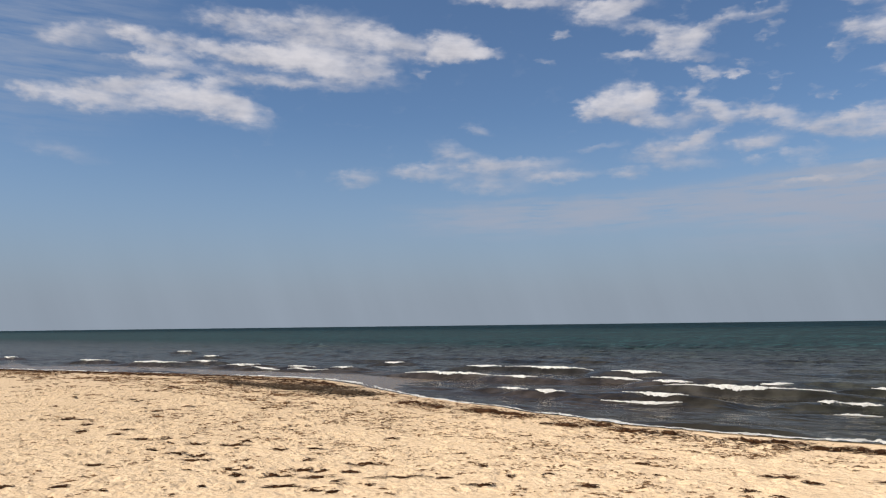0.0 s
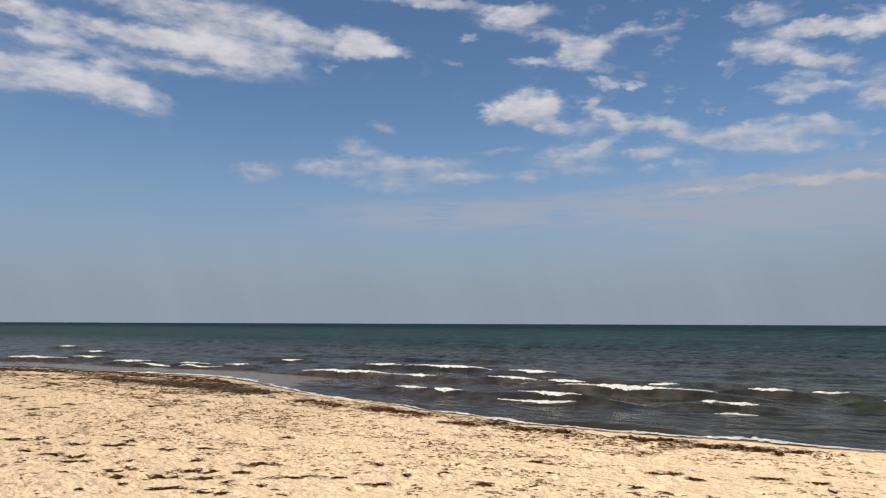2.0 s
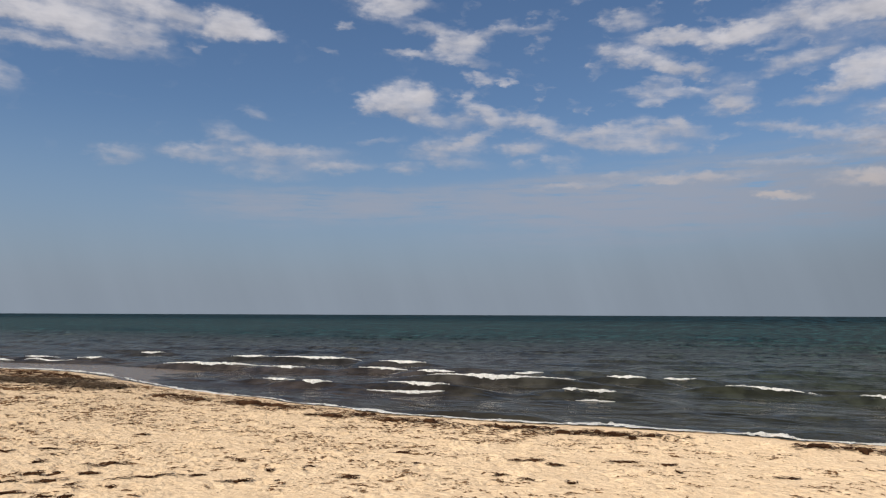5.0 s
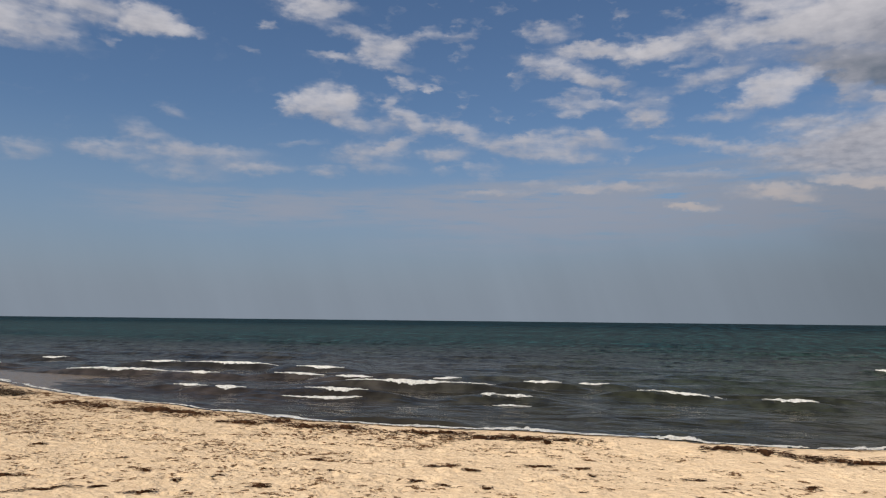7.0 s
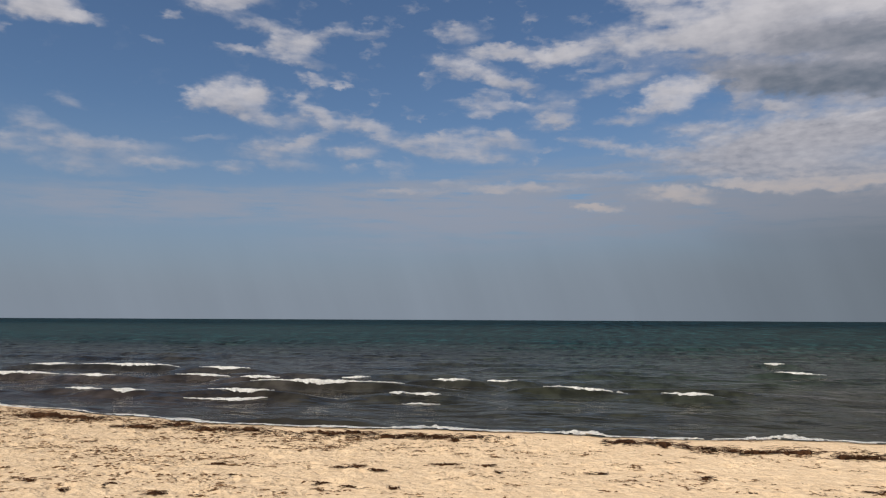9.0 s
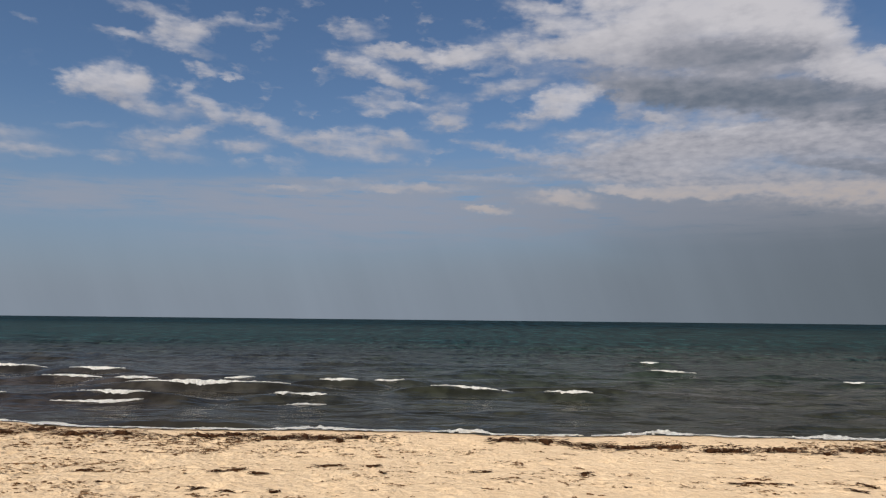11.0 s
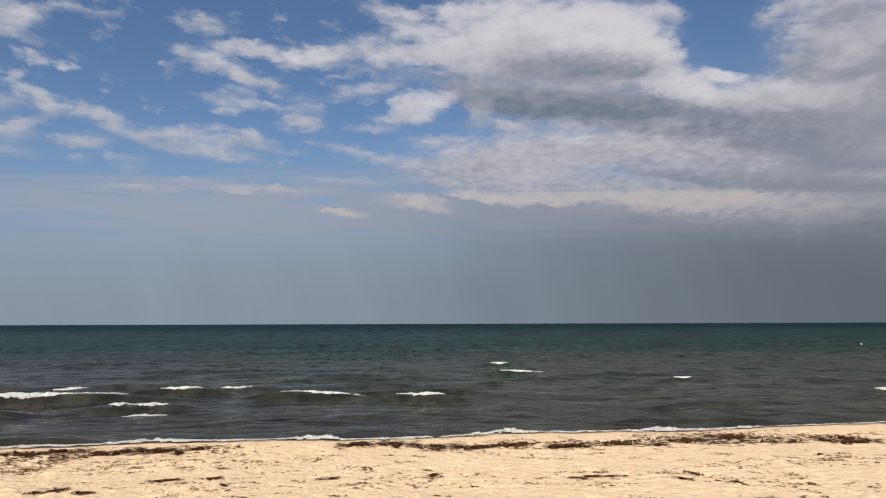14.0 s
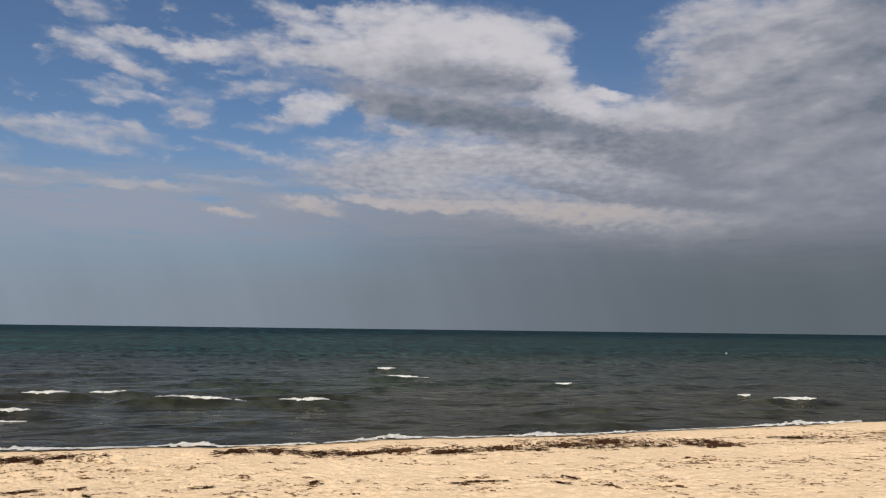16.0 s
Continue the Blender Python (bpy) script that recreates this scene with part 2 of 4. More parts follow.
FILL = [
    (55.8, 16.1, 5.3, 0.89, -4, 0.52, 0.42), (56.8, 14.8, 5.9, 0.61, -2, 0.45, 0.6), (62.7, 17.6, 4.9, 1.18, -5, 0.45, 0.55),
    (59, 18.3, 8.4, 2.77, -7, 0.45, 0.6), (69.6, 13.1, 7.5, 2.3, -14, 0.6, 0.5), (61.7, 11.7, 13.2, 2.03, -5, 0.45, 0.68),
    (74.9, 12.2, 5.5, 3.32, -13, 0.52, 0.4), (66.4, 8.2, 12.5, 0.8, -4, 0.3, 0.75), (48.2, 19.5, 5.3, 1.89, 3, 0.38, 0.75),
    (53.3, 11.8, 4.5, 1.89, 0, 0.38, 0.7), (52.6, 18.5, 4.2, 0.74, 0, 0.45, 0.45), (42.7, 20.1, 3.2, 1.01, 6, 0.52, 0.95),
    (82, 15.8, 8.3, 7.1, -6, 0.52, 0.41)]
VEIL = [
    (11.7, 8.3, 11, 0.83, -1, 0.55), (5, 7.6, 6.4, 0.59, -1, 0.3), (27.3, 8.2, 5.8, 1.7, -2, 0.45), (35.8, 8.3, 13.6, 1.47, 0, 0.5),
    (8.6, 7.9, 8.9, 1.13, 3, 0.3), (23, 9.5, 8.5, 0.59, 3, 0.3), (31.1, 9, 17.7, 1.48, 3, 0.4), (38.2, 7.6, 13.7, 0.93, 1, 0.5),
    (36.9, 9.3, 11.3, 1.79, 5, 0.45), (61.9, 7.8, 24.1, 1.69, 0, 0.7), (81.9, 11.2, 10.7, 6.11, -4, 0.7), (-28.9, 18.6, 7.5, 4.61, 9, 0.22),
    (62.4, 7.6, 16.4, 0.98, -2, 0.9), (76.2, 7.3, 15.1, 1.04, -2, 0.8), (33.3, 6.5, 12.5, 1.17, 3, 0.4)]

world = bpy.data.worlds.new("sky")
scene.world = world
world.use_nodes = True
net = Net(world.node_tree)
ground_glow = world.node_tree.nodes["Background"]
nishita = net.add("ShaderNodeTexSky", sky_type="NISHITA", sun_disc=False, sun_elevation=radians(SUN_EL), sun_rotation=radians(SUN_AZ % 360),
                  air_density=1.0, dust_density=0.4, ozone_density=2.0)
clear = net.vec("SCALE", nishita.outputs[0], 0.085)
clear = net.vec("MULTIPLY", clear, (0.84, 0.97, 1.12))
x, y, z = net.split(net.vec("NORMALIZE", net.add("ShaderNodeTexCoord").outputs["Generated"]))
az = net.math("MULTIPLY", net.math("ARCTAN2", x, y), 180 / math.pi)
el = net.math("MULTIPLY", net.math("ARCSINE", z), 180 / math.pi)
cloud_group = puff_group("clouds", WEST_HIGH + WEST_LOW + MIDDLE_HIGH + MIDDLE + MIDDLE_LOW + BROKEN_HIGH + BROKEN + LOW_LIGHT + BANK_TOP + BANK_DARK + DECK + EAST + FILL)
veil_group = puff_group("veil", [(*p, 1.0) for p in VEIL])


def call(group, place):
    node = net.add("ShaderNodeGroup", node_tree=group)
    net.feed(node.inputs[0], place)
    return node.outputs


def centred(value, times=1.0):
    return net.math("MULTIPLY_ADD", value, times, -0.5 * times)


# the cores, bent by noise at two scales; beyond the known sky a broken one of its own
grain = net.join(az, net.math("MULTIPLY", el, 1.9))
bend = net.vec("SUBTRACT", net.noise(grain, 0.45, 4, 0.55, out=1), (0.5, 0.5, 0.5))
curl = net.vec("SUBTRACT", net.noise(grain, 1.4, 3, 0.5, out=1), (0.5, 0.5, 0.5))
bent = net.vec("ADD", net.join(az, el), net.vec("MULTIPLY", bend, (2.6, 1.0, 0.0)))
bent = net.vec("ADD", bent, net.vec("MULTIPLY", curl, (1.5, 0.65, 0.0)))
thick, white_sum, lift_sum = call(cloud_group, bent)[:3]
beyond = net.math("MAXIMUM", net.span(el, 25, 31), net.span(net.math("ABSOLUTE", net.math("SUBTRACT", az, 29.0)), 66, 74))
wild = net.math("MULTIPLY", net.span(net.noise(grain, 0.09, 3, 0.5), 0.42, 0.7), beyond)
# thin broken scraps between the clouds
thin = net.span(net.noise(net.vec("ADD", grain, net.vec("SCALE", curl, 1.2)), 0.4, 3.5, 0.52), 0.53, 0.74, 0.0, 0.36)
thin = net.math("MULTIPLY", net.math("MULTIPLY", thin, net.span(az, 12, 26, 0.25, 1.0)), net.math("MULTIPLY", net.span(el, 9.5, 12), net.span(az, 62, 50)))
core = net.math("ADD", net.math("ADD", thick, wild), thin)
share = net.math("MAXIMUM", core, 0.02)
pale = net.math("DIVIDE", net.math("MULTIPLY_ADD", net.math("ADD", wild, thin), 0.85, white_sum), share)
lift = net.math("DIVIDE", lift_sum, share)
# billows and, along the wind, streaks; long ripples in the eastern sheet
billow = centred(net.noise(grain, 0.7, 4.5, 0.5), 2.0)
streak = centred(net.noise(net.join(net.math("MULTIPLY_ADD", el, 0.25, net.math("MULTIPLY", az, 0.42)), net.math("MULTIPLY_ADD", az, 0.14, net.math("MULTIPLY", el, 2.3))), 0.75, 4, 0.52), 2.0)
cell = centred(net.noise(net.join(az, net.math("MULTIPLY", el, 2.6)), 1.15, 2.5, 0.5), 2.0)
ripple = centred(net.noise(net.join(net.math("MULTIPLY", az, 0.2), net.math("MULTIPLY_ADD", az, -0.22, net.math("MULTIPLY", el, 1.25))), 0.7, 1.5, 0.5), 2.0)
ripple = net.math("MULTIPLY", ripple, net.span(az, 72, 79))
fray = net.math("MULTIPLY_ADD", net.math("MULTIPLY", streak, net.span(core, 0.8, 2.0, 1.0, 0.2)), 0.55, net.math("MULTIPLY_ADD", billow, 0.75, net.math("MULTIPLY", ripple, 0.55)))
rim = net.span(core, 0.0, 0.6)
depth = net.math("MULTIPLY_ADD", net.math("MULTIPLY", fray, rim), 0.85, core)
cover = net.math("SUBTRACT", 1.0, net.math("EXPONENT", net.math("MULTIPLY", net.math("POWER", net.math("MAXIMUM", net.math("SUBTRACT", depth, 0.02), 0.0), 1.45), -2.0)))
# whiteness: sunlit tops and billows, greyer feet, dark thick undersides
tone = net.math("MULTIPLY_ADD", lift, 0.13, net.math("SUBTRACT", pale, 0.03))
broad = centred(net.noise(net.vec("ADD", grain, net.vec("SCALE", bend, 2.0)), 0.3, 2.5, 0.5), 2.0)
tone = net.math("MULTIPLY_ADD", billow, 0.14, net.math("MULTIPLY_ADD", broad, 0.34, tone))
# the middle of the eastern deck is mottled by small cells
mottled = net.math("MULTIPLY", net.math("MULTIPLY", net.span(el, 15.5, 13.5), net.span(az, 38, 46)), net.span(az, 78, 66, 0.12, 0.42))
tone = net.math("MULTIPLY_ADD", cell, net.math("MAXIMUM", mottled, 0.12), net.math("MULTIPLY_ADD", ripple, 0.24, tone))
white = net.mix(net.span(tone, 0.05, 0.55, kind="LINEAR"), (0.165, 0.200, 0.258), (0.40, 0.405, 0.46))
white = net.mix(net.span(tone, 0.5, 1.05, kind="LINEAR"), white, (0.70, 0.68, 0.715))
white = net.mix(net.span(el, 17, 11, 0, 0.38), white, (0.42, 0.42, 0.475))
# low cloud takes a warmer tone where it is lit
white = net.mix(net.math("MULTIPLY", net.span(el, 11.5, 8.5, 0, 0.8), net.span(tone, 0.45, 0.95)), white, (0.60, 0.525, 0.49))
streaky = net.noise(net.join(net.math("MULTIPLY", az, 0.3), net.math("MULTIPLY", el, 2.6)), 0.7, 6, 0.6)
veil_core = call(veil_group, net.vec("ADD", net.join(az, el), net.vec("MULTIPLY", bend, (4.0, 0.8, 0.0))))[0]
veil = net.math("SUBTRACT", 1.0, net.math("EXPONENT", net.math("MULTIPLY", net.math("MULTIPLY", veil_core, net.span(streaky, 0.32, 0.70, 0.0, 2.2, "LINEAR")), -1.5)))
# haze over the sea, and the grey shower veil under the bank to the east
east = net.span(az, 28, 84)
haze_colour = net.mix(east, (0.275, 0.325, 0.395), (0.134, 0.161, 0.187))
streaks = centred(net.noise(net.join(net.math("MULTIPLY_ADD", el, 0.35, az), net.math("MULTIPLY", el, 0.12)), 0.2, 4, 0.55))
haze_colour = net.mix(net.math("MULTIPLY_ADD", streaks, 0.9, 0.5, clamp=True), net.vec("SCALE", haze_colour, 0.86), net.vec("SCALE", haze_colour, 1.15))
far_haze = net.mix(net.span(el, 0, 11), haze_colour, net.mix(east, (0.255, 0.345, 0.48), (0.225, 0.245, 0.30)))
sky_colour = net.mix(net.math("MAXIMUM", net.span(el, 16.0, 0.0), net.math("MULTIPLY", net.span(el, 13, 8), net.span(az, 25, 60))), clear, far_haze)
sky_colour = net.mix(veil, sky_colour, net.mix(net.span(az, 30, 75), (0.345, 0.390, 0.487), (0.26, 0.28, 0.33)))
sky_colour = net.mix(net.math("MULTIPLY", cover, net.span(el, 7, 13, 0.78, 0.98)), sky_colour, white)
murk = net.math("MAXIMUM", net.span(el, 4.5, -1.5), net.math("MULTIPLY", net.span(el, 9.0, 1.5), net.span(az, 4, 52, 0.0, 0.95)))
murk = net.math("MAXIMUM", murk, net.math("MULTIPLY", net.span(el, 8.3, 5.0), net.span(az, 38, 54, 0.0, 0.6)))
sky_colour = net.mix(murk, sky_colour, haze_colour)
net.feed(ground_glow.inputs["Color"], sky_colour)
ground_glow.inputs["Strength"].default_value = 1.0


# ---- materials ----
def surface(name, rough=0.8, spec=0.3):
    m = bpy.data.materials.new(name)
    m.use_nodes = True
    shader = m.node_tree.nodes["Principled BSDF"]
    shader.inputs["Roughness"].default_value, shader.inputs["Specular IOR Level"].default_value = rough, spec
    return m, Net(m.node_tree), shader


def bump(net, shader, height, strength, distance):
    b = net.add("ShaderNodeBump")
    b.inputs["Strength"].default_value, b.inputs["Distance"].default_value = strength, distance
    net.feed(b.inputs["Height"], height)
    net.feed(shader.inputs["Normal"], b.outputs[0])


def sand_material():
    m, net, shader = surface("sand", 0.95, 0.15)
    p = net.add("ShaderNodeTexCoord").outputs["Object"]
    broad, fine = net.noise(p, 0.5, 5, 0.6), net.noise(p, 8.0, 4, 0.6)
    colour = net.mix(broad, (0.665, 0.488, 0.312), (0.75, 0.562, 0.370))
    colour = net.mix(net.span(fine, 0.45, 0.7, 0, 0.7), colour, (0.80, 0.625, 0.43))
    colour = net.mix(net.span(net.noise(p, 5.0, 4, 0.6), 0.55, 0.72, 0, 0.4), colour, (0.54, 0.39, 0.25))
    colour = net.mix(net.span(net.noise(p, 17.0, 3, 0.6), 0.5, 0.62, 0, 0.5), colour, (0.82, 0.645, 0.445))
    colour = net.mix(net.span(net.noise(p, 9.5, 3, 0.55), 0.5, 0.66, 0, 0.45), colour, (0.56, 0.41, 0.265))
    colour = net.mix(net.span(net.noise(p, 60.0, 3, 0.7), 0.55, 0.8, 0, 0.5), colour, (0.44, 0.31, 0.18))
    # shading of the trodden west put into the colour, the east brightened
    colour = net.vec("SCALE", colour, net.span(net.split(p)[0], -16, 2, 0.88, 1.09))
    # wet sand by the waterline
    wet = net.span(net.split(p)[2], -0.33, -0.42)
    colour = net.mix(wet, colour, (0.16, 0.125, 0.09))
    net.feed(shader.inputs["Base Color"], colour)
    net.feed(shader.inputs["Roughness"], net.span(wet, 0, 1, 0.95, 0.25))
    # loose and trodden towards the west, smoother under the walker's eye further on
    along, out, _ = net.split(p)
    trodden = net.span(net.math("MULTIPLY_ADD", out, -0.6, along), -4.0, -13.0, 0.85, 1.0)
    crumbs = net.math("MULTIPLY", net.noise(p, 7.5, 2.5, 0.5), 0.052)
    lumps = net.math("MULTIPLY", net.noise(p, 17.0, 2.5, 0.5), 0.034)
    rough = net.math("MULTIPLY", net.math("ADD", crumbs, lumps), trodden)
    bump(net, shader, net.math("ADD", rough, net.math("MULTIPLY", net.noise(p, 70.0, 3, 0.7), 0.006)), 1.0, 1.0)
    return m


def water_material():
    m, net, shader = surface("sea_water", 0.5, 0.0)
    tree = m.node_tree
    p = net.add("ShaderNodeTexCoord").outputs["Object"]
    a, b, _ = net.split(p)
    long = net.join(net.math("MULTIPLY", a, 0.55), b)
    out = net.math("ADD", b, net.math("MULTIPLY", net.math("SUBTRACT", net.noise(net.join(net.math("MULTIPLY", a, 0.3), b), 0.09, 3, 0.5), 0.5), 30.0))
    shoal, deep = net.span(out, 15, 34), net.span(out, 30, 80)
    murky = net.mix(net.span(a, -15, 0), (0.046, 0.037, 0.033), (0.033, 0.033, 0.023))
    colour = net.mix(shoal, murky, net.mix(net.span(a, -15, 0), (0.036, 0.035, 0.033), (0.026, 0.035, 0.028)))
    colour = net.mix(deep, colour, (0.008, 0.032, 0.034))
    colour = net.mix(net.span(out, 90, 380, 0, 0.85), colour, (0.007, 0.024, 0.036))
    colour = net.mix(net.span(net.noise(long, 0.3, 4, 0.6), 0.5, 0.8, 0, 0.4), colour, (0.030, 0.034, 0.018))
    # dark streaks for the shaded faces of waves, put into the colour
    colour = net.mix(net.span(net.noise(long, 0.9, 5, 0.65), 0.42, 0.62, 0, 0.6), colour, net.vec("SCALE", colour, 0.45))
    # wave upon wave, light and dark faces painted in, from ripples to whole fields
    wave_shades = net.noise(net.join(net.math("MULTIPLY", a, 0.28), b), 0.06, 6, 0.86)
    colour = net.vec("SCALE", colour, net.span(wave_shades, 0.42, 0.58, 0.78, 1.22, "LINEAR"))
    # painted light and dark of gust ripples and wavelets, broader and longer further out
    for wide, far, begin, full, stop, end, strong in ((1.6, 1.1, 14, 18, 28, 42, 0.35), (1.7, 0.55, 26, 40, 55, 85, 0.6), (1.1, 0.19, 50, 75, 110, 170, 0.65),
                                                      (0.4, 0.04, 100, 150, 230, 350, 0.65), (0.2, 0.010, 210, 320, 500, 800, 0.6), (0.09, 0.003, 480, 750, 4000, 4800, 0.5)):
        wavelet_shades = net.noise(net.join(net.math("MULTIPLY_ADD", b, 0.15 * far, net.math("MULTIPLY", a, wide)), net.math("MULTIPLY", b, far)), 1.0, 3.5, 0.62)
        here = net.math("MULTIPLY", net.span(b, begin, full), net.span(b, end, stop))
        colour = net.vec("SCALE", colour, net.math("MULTIPLY_ADD", net.span(wavelet_shades, 0.40, 0.60, -strong, strong, "LINEAR"), here, 1.0))
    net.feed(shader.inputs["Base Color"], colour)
    broad = net.math("MULTIPLY", net.noise(net.join(net.math("MULTIPLY", a, 0.3), b), 0.26, 3, 0.5), 0.55)
    mid = net.math("MULTIPLY", net.noise(long, 0.9, 3, 0.5), 0.26)
    ripples = net.math("ADD", net.math("ADD", net.math("MULTIPLY", net.noise(long, 3.5, 3, 0.5), 0.05), mid), broad)
    bump(net, shader, ripples, 1.0, 1.0)
    # a rough sea mirrors the sky only in part, even far out
    normal = shader.inputs["Normal"].links[0].from_socket
    fresnel = net.add("ShaderNodeFresnel")
    fresnel.inputs["IOR"].default_value = 1.33
    net.feed(fresnel.inputs["Normal"], normal)
    gloss = net.add("ShaderNodeBsdfGlossy")
    gloss.inputs["Roughness"].default_value = 0.12
    gloss.inputs["Color"].default_value = (1.0, 0.94, 0.86, 1.0)
    net.feed(gloss.inputs["Normal"], normal)
    blend = net.add("ShaderNodeMixShader")
    net.feed(blend.inputs[0], net.math("MULTIPLY", net.span(fresnel.outputs[0], 0.02, 0.8, 0.0, 1.0, "LINEAR"), net.math("MULTIPLY", net.span(b, 24, 70, 0.45, 0.2), net.span(b, 80, 400, 1.0, 0.35))))
    net.feed(blend.inputs[1], shader.outputs[0])
    net.feed(blend.inputs[2], gloss.outputs[0])
    net.feed(tree.nodes["Material Output"].inputs["Surface"], blend.outputs[0])
    return m


def foam_material():
    m, net, shader = surface("foam", 0.9, 0.2)
    p = net.add("ShaderNodeTexCoord").outputs["Object"]
    net.feed(shader.inputs["Base Color"], net.mix(net.span(net.noise(p, 7.0, 5, 0.7), 0.3, 0.6), (0.66, 0.655, 0.63), (0.93, 0.92, 0.89)))
    bump(net, shader, net.noise(p, 22.0, 5, 0.75), 1.0, 0.09)
    return m


def weed_material(name, dark, brown, pale, pale_part):
    m, net, shader = surface(name, 0.85, 0.08)
    geo = net.add("ShaderNodeNewGeometry")
    one = geo.outputs["Random Per Island"]
    p = net.add("ShaderNodeTexCoord").outputs["Object"]
    colour = net.mix(net.span(net.math("ADD", net.math("MULTIPLY", one, 0.5), net.noise(p, 9.0, 4, 0.7)), 0.35, 1.1), dark, brown)
    colour = net.mix(net.span(net.math("FRACT", net.math("MULTIPLY", one, 7.13)), 1.0 - pale_part, 1.0), colour, pale)
    colour = net.mix(net.span(net.noise(p, 30.0, 3, 0.6), 0.4, 0.7, 0, 0.5), colour, dark)
    net.feed(shader.inputs["Base Color"], colour)
    return m


SAND, WATER, FOAM = sand_material(), water_material(), foam_material()
WEED = weed_material("dried_seaweed", (0.028, 0.013, 0.007), (0.088, 0.041, 0.018), (0.18, 0.10, 0.05), 0.14)
BITS = weed_material("seaweed_bits", (0.095, 0.047, 0.020), (0.21, 0.112, 0.052), (0.32, 0.20, 0.10), 0.2)
EELGRASS = weed_material("eelgrass", (0.030, 0.019, 0.012), (0.10, 0.068, 0.042), (0.42, 0.34, 0.24), 0.2)

# ---- the shore's own axes: a along the beach to the right, b out to sea ----
SHORE_TURN, SEA_Z = -43.0, -0.55
SHORE = pose(0, 0, 0, 0, 0, SHORE_TURN)
EDGE = [(-4900, 5.0), (-60, 9.0), (-38, 13.4), (-31, 15.5), (-28, 16.1), (-25, 16.8), (-22, 16.9), (-19, 16.05), (-17, 15.2), (-15, 14.65),
        (-13, 14.0), (-11, 13.59), (-9, 13.07), (-7.5, 12.74), (-6, 12.62), (-4.5, 12.82), (-3, 13.03), (-1.5, 13.03), (0, 12.8), (1.5, 13.1),
        (3, 13.27), (6, 13.34), (8, 13.64), (10, 13.84), (13, 14.2), (40, 17.5), (4900, 30.0)]


def lattice(seed):
    return np.random.RandomState(seed).rand(256, 256)


def grain_at(a, b, seed, table={}):
    """Smooth noise between -1 and 1, one cell a unit."""
    if seed not in table:
        table[seed] = lattice(seed)
    t = table[seed]
    a, b = np.asarray(a, float), np.asarray(b, float)
    i, j = np.floor(a).astype(int), np.floor(b).astype(int)
    u, v = a - i, b - j
    u, v = u * u * (3 - 2 * u), v * v * (3 - 2 * v)
    i0, i1, j0, j1 = i % 256, (i + 1) % 256, j % 256, (j + 1) % 256
    return 2 * ((t[i0, j0] * (1 - u) + t[i1, j0] * u) * (1 - v) + (t[i0, j1] * (1 - u) + t[i1, j1] * u) * v) - 1


def edge_of(a):
    """Where the dry sand ends, b for a; a little scalloped."""
    a = np.asarray(a, float)
    known, reach = np.array([p[0] for p in EDGE]), np.array([p[1] for p in EDGE])
    soft = sum(np.interp(a + k, known, reach) for k in (-0.5, -0.25, 0, 0.25, 0.5)) / 5
    return soft + 0.10 * grain_at(a * 0.9, a * 0, 3) + 0.05 * grain_at(a * 2.6, a * 0, 4)


def beach_z(a, b):
    """Height of the smooth beach."""
    e = edge_of(a) - b
    dry = -0.26 * (1 - np.clip(e, 0, 13) / 13) + 0.012 * np.clip(e - 13, 0, 400)
    dry = dry + 0.02 * np.exp(-((e - 0.6) / 0.5) ** 2)
    steep = np.interp(a, [-24, -14], [0.10, 0.24])
    under = np.clip(e, -1.6, 0) * steep + np.clip(e + 1.6, -200, 0) * 0.025
    return dry + under


def graded(parts, low, high, grow=1.25):
    """Coordinates: even steps within the given stretch, growing steps out to low and high."""
    begin, end, step = parts
    mid = list(np.arange(begin, end + step / 2, step))
    left, d = [begin], step
    while left[-1] > low:
        d *= grow
        left.append(max(low, left[-1] - d))
    right, d = [mid[-1]], step
    while right[-1] < high:
        d *= grow
        right.append(min(high, right[-1] + d))
    return np.array(left[:0:-1] + mid + right[1:])


def sheet(name, a, b, z, material):
    """A grid surface over a x b with heights z, as one smooth mesh in the shore's axes."""
    na, nb = len(a), len(b)
    co = np.empty((na * nb, 3))
    co[:, 0], co[:, 1], co[:, 2] = np.repeat(a, nb), np.tile(b, na), z.ravel()
    i = (np.arange(na - 1)[:, None] * nb + np.arange(nb - 1)[None]).ravel()
    faces = np.stack([i, i + nb, i + nb + 1, i + 1], 1)
    me = bpy.data.meshes.new(name)
    me.vertices.add(len(co))
    me.vertices.foreach_set("co", co.ravel())
    me.loops.add(faces.size)
    me.loops.foreach_set("vertex_index", faces.ravel().astype(np.int32))
    me.polygons.add(len(faces))
    me.polygons.foreach_set("loop_start", np.arange(0, faces.size, 4, dtype=np.int32))
    me.polygons.foreach_set("use_smooth", np.ones(len(faces), bool))
    me.update(calc_edges=True)
    me.materials.append(material)
    ob = new(name, me)
    ob.matrix_world = SHORE
    return ob


# ---- beach ----
rng = np.random.RandomState(11)
A0, A1, B0, B1, STEP = -24.0, 13.0, 2.0, 14.6, 0.05
ga, gb = graded((A0, A1, STEP), -4900, 4900, 1.22), graded((B0, B1, STEP), -4900, 4900, 1.22)
AA, BB = np.meshgrid(ga, gb, indexing="ij")
land = beach_z(AA, BB)
inside = np.clip(np.minimum.reduce([AA - A0, A1 - AA, BB - B0, B1 - BB]) / 0.6, 0, 1)
dry = np.clip((edge_of(AA) - BB - 0.1) / 0.8, 0, 1)
relief = 0.016 * grain_at(AA * 0.8, BB * 0.8, 21) + 0.008 * grain_at(AA * 2.3, BB * 2.3, 22)
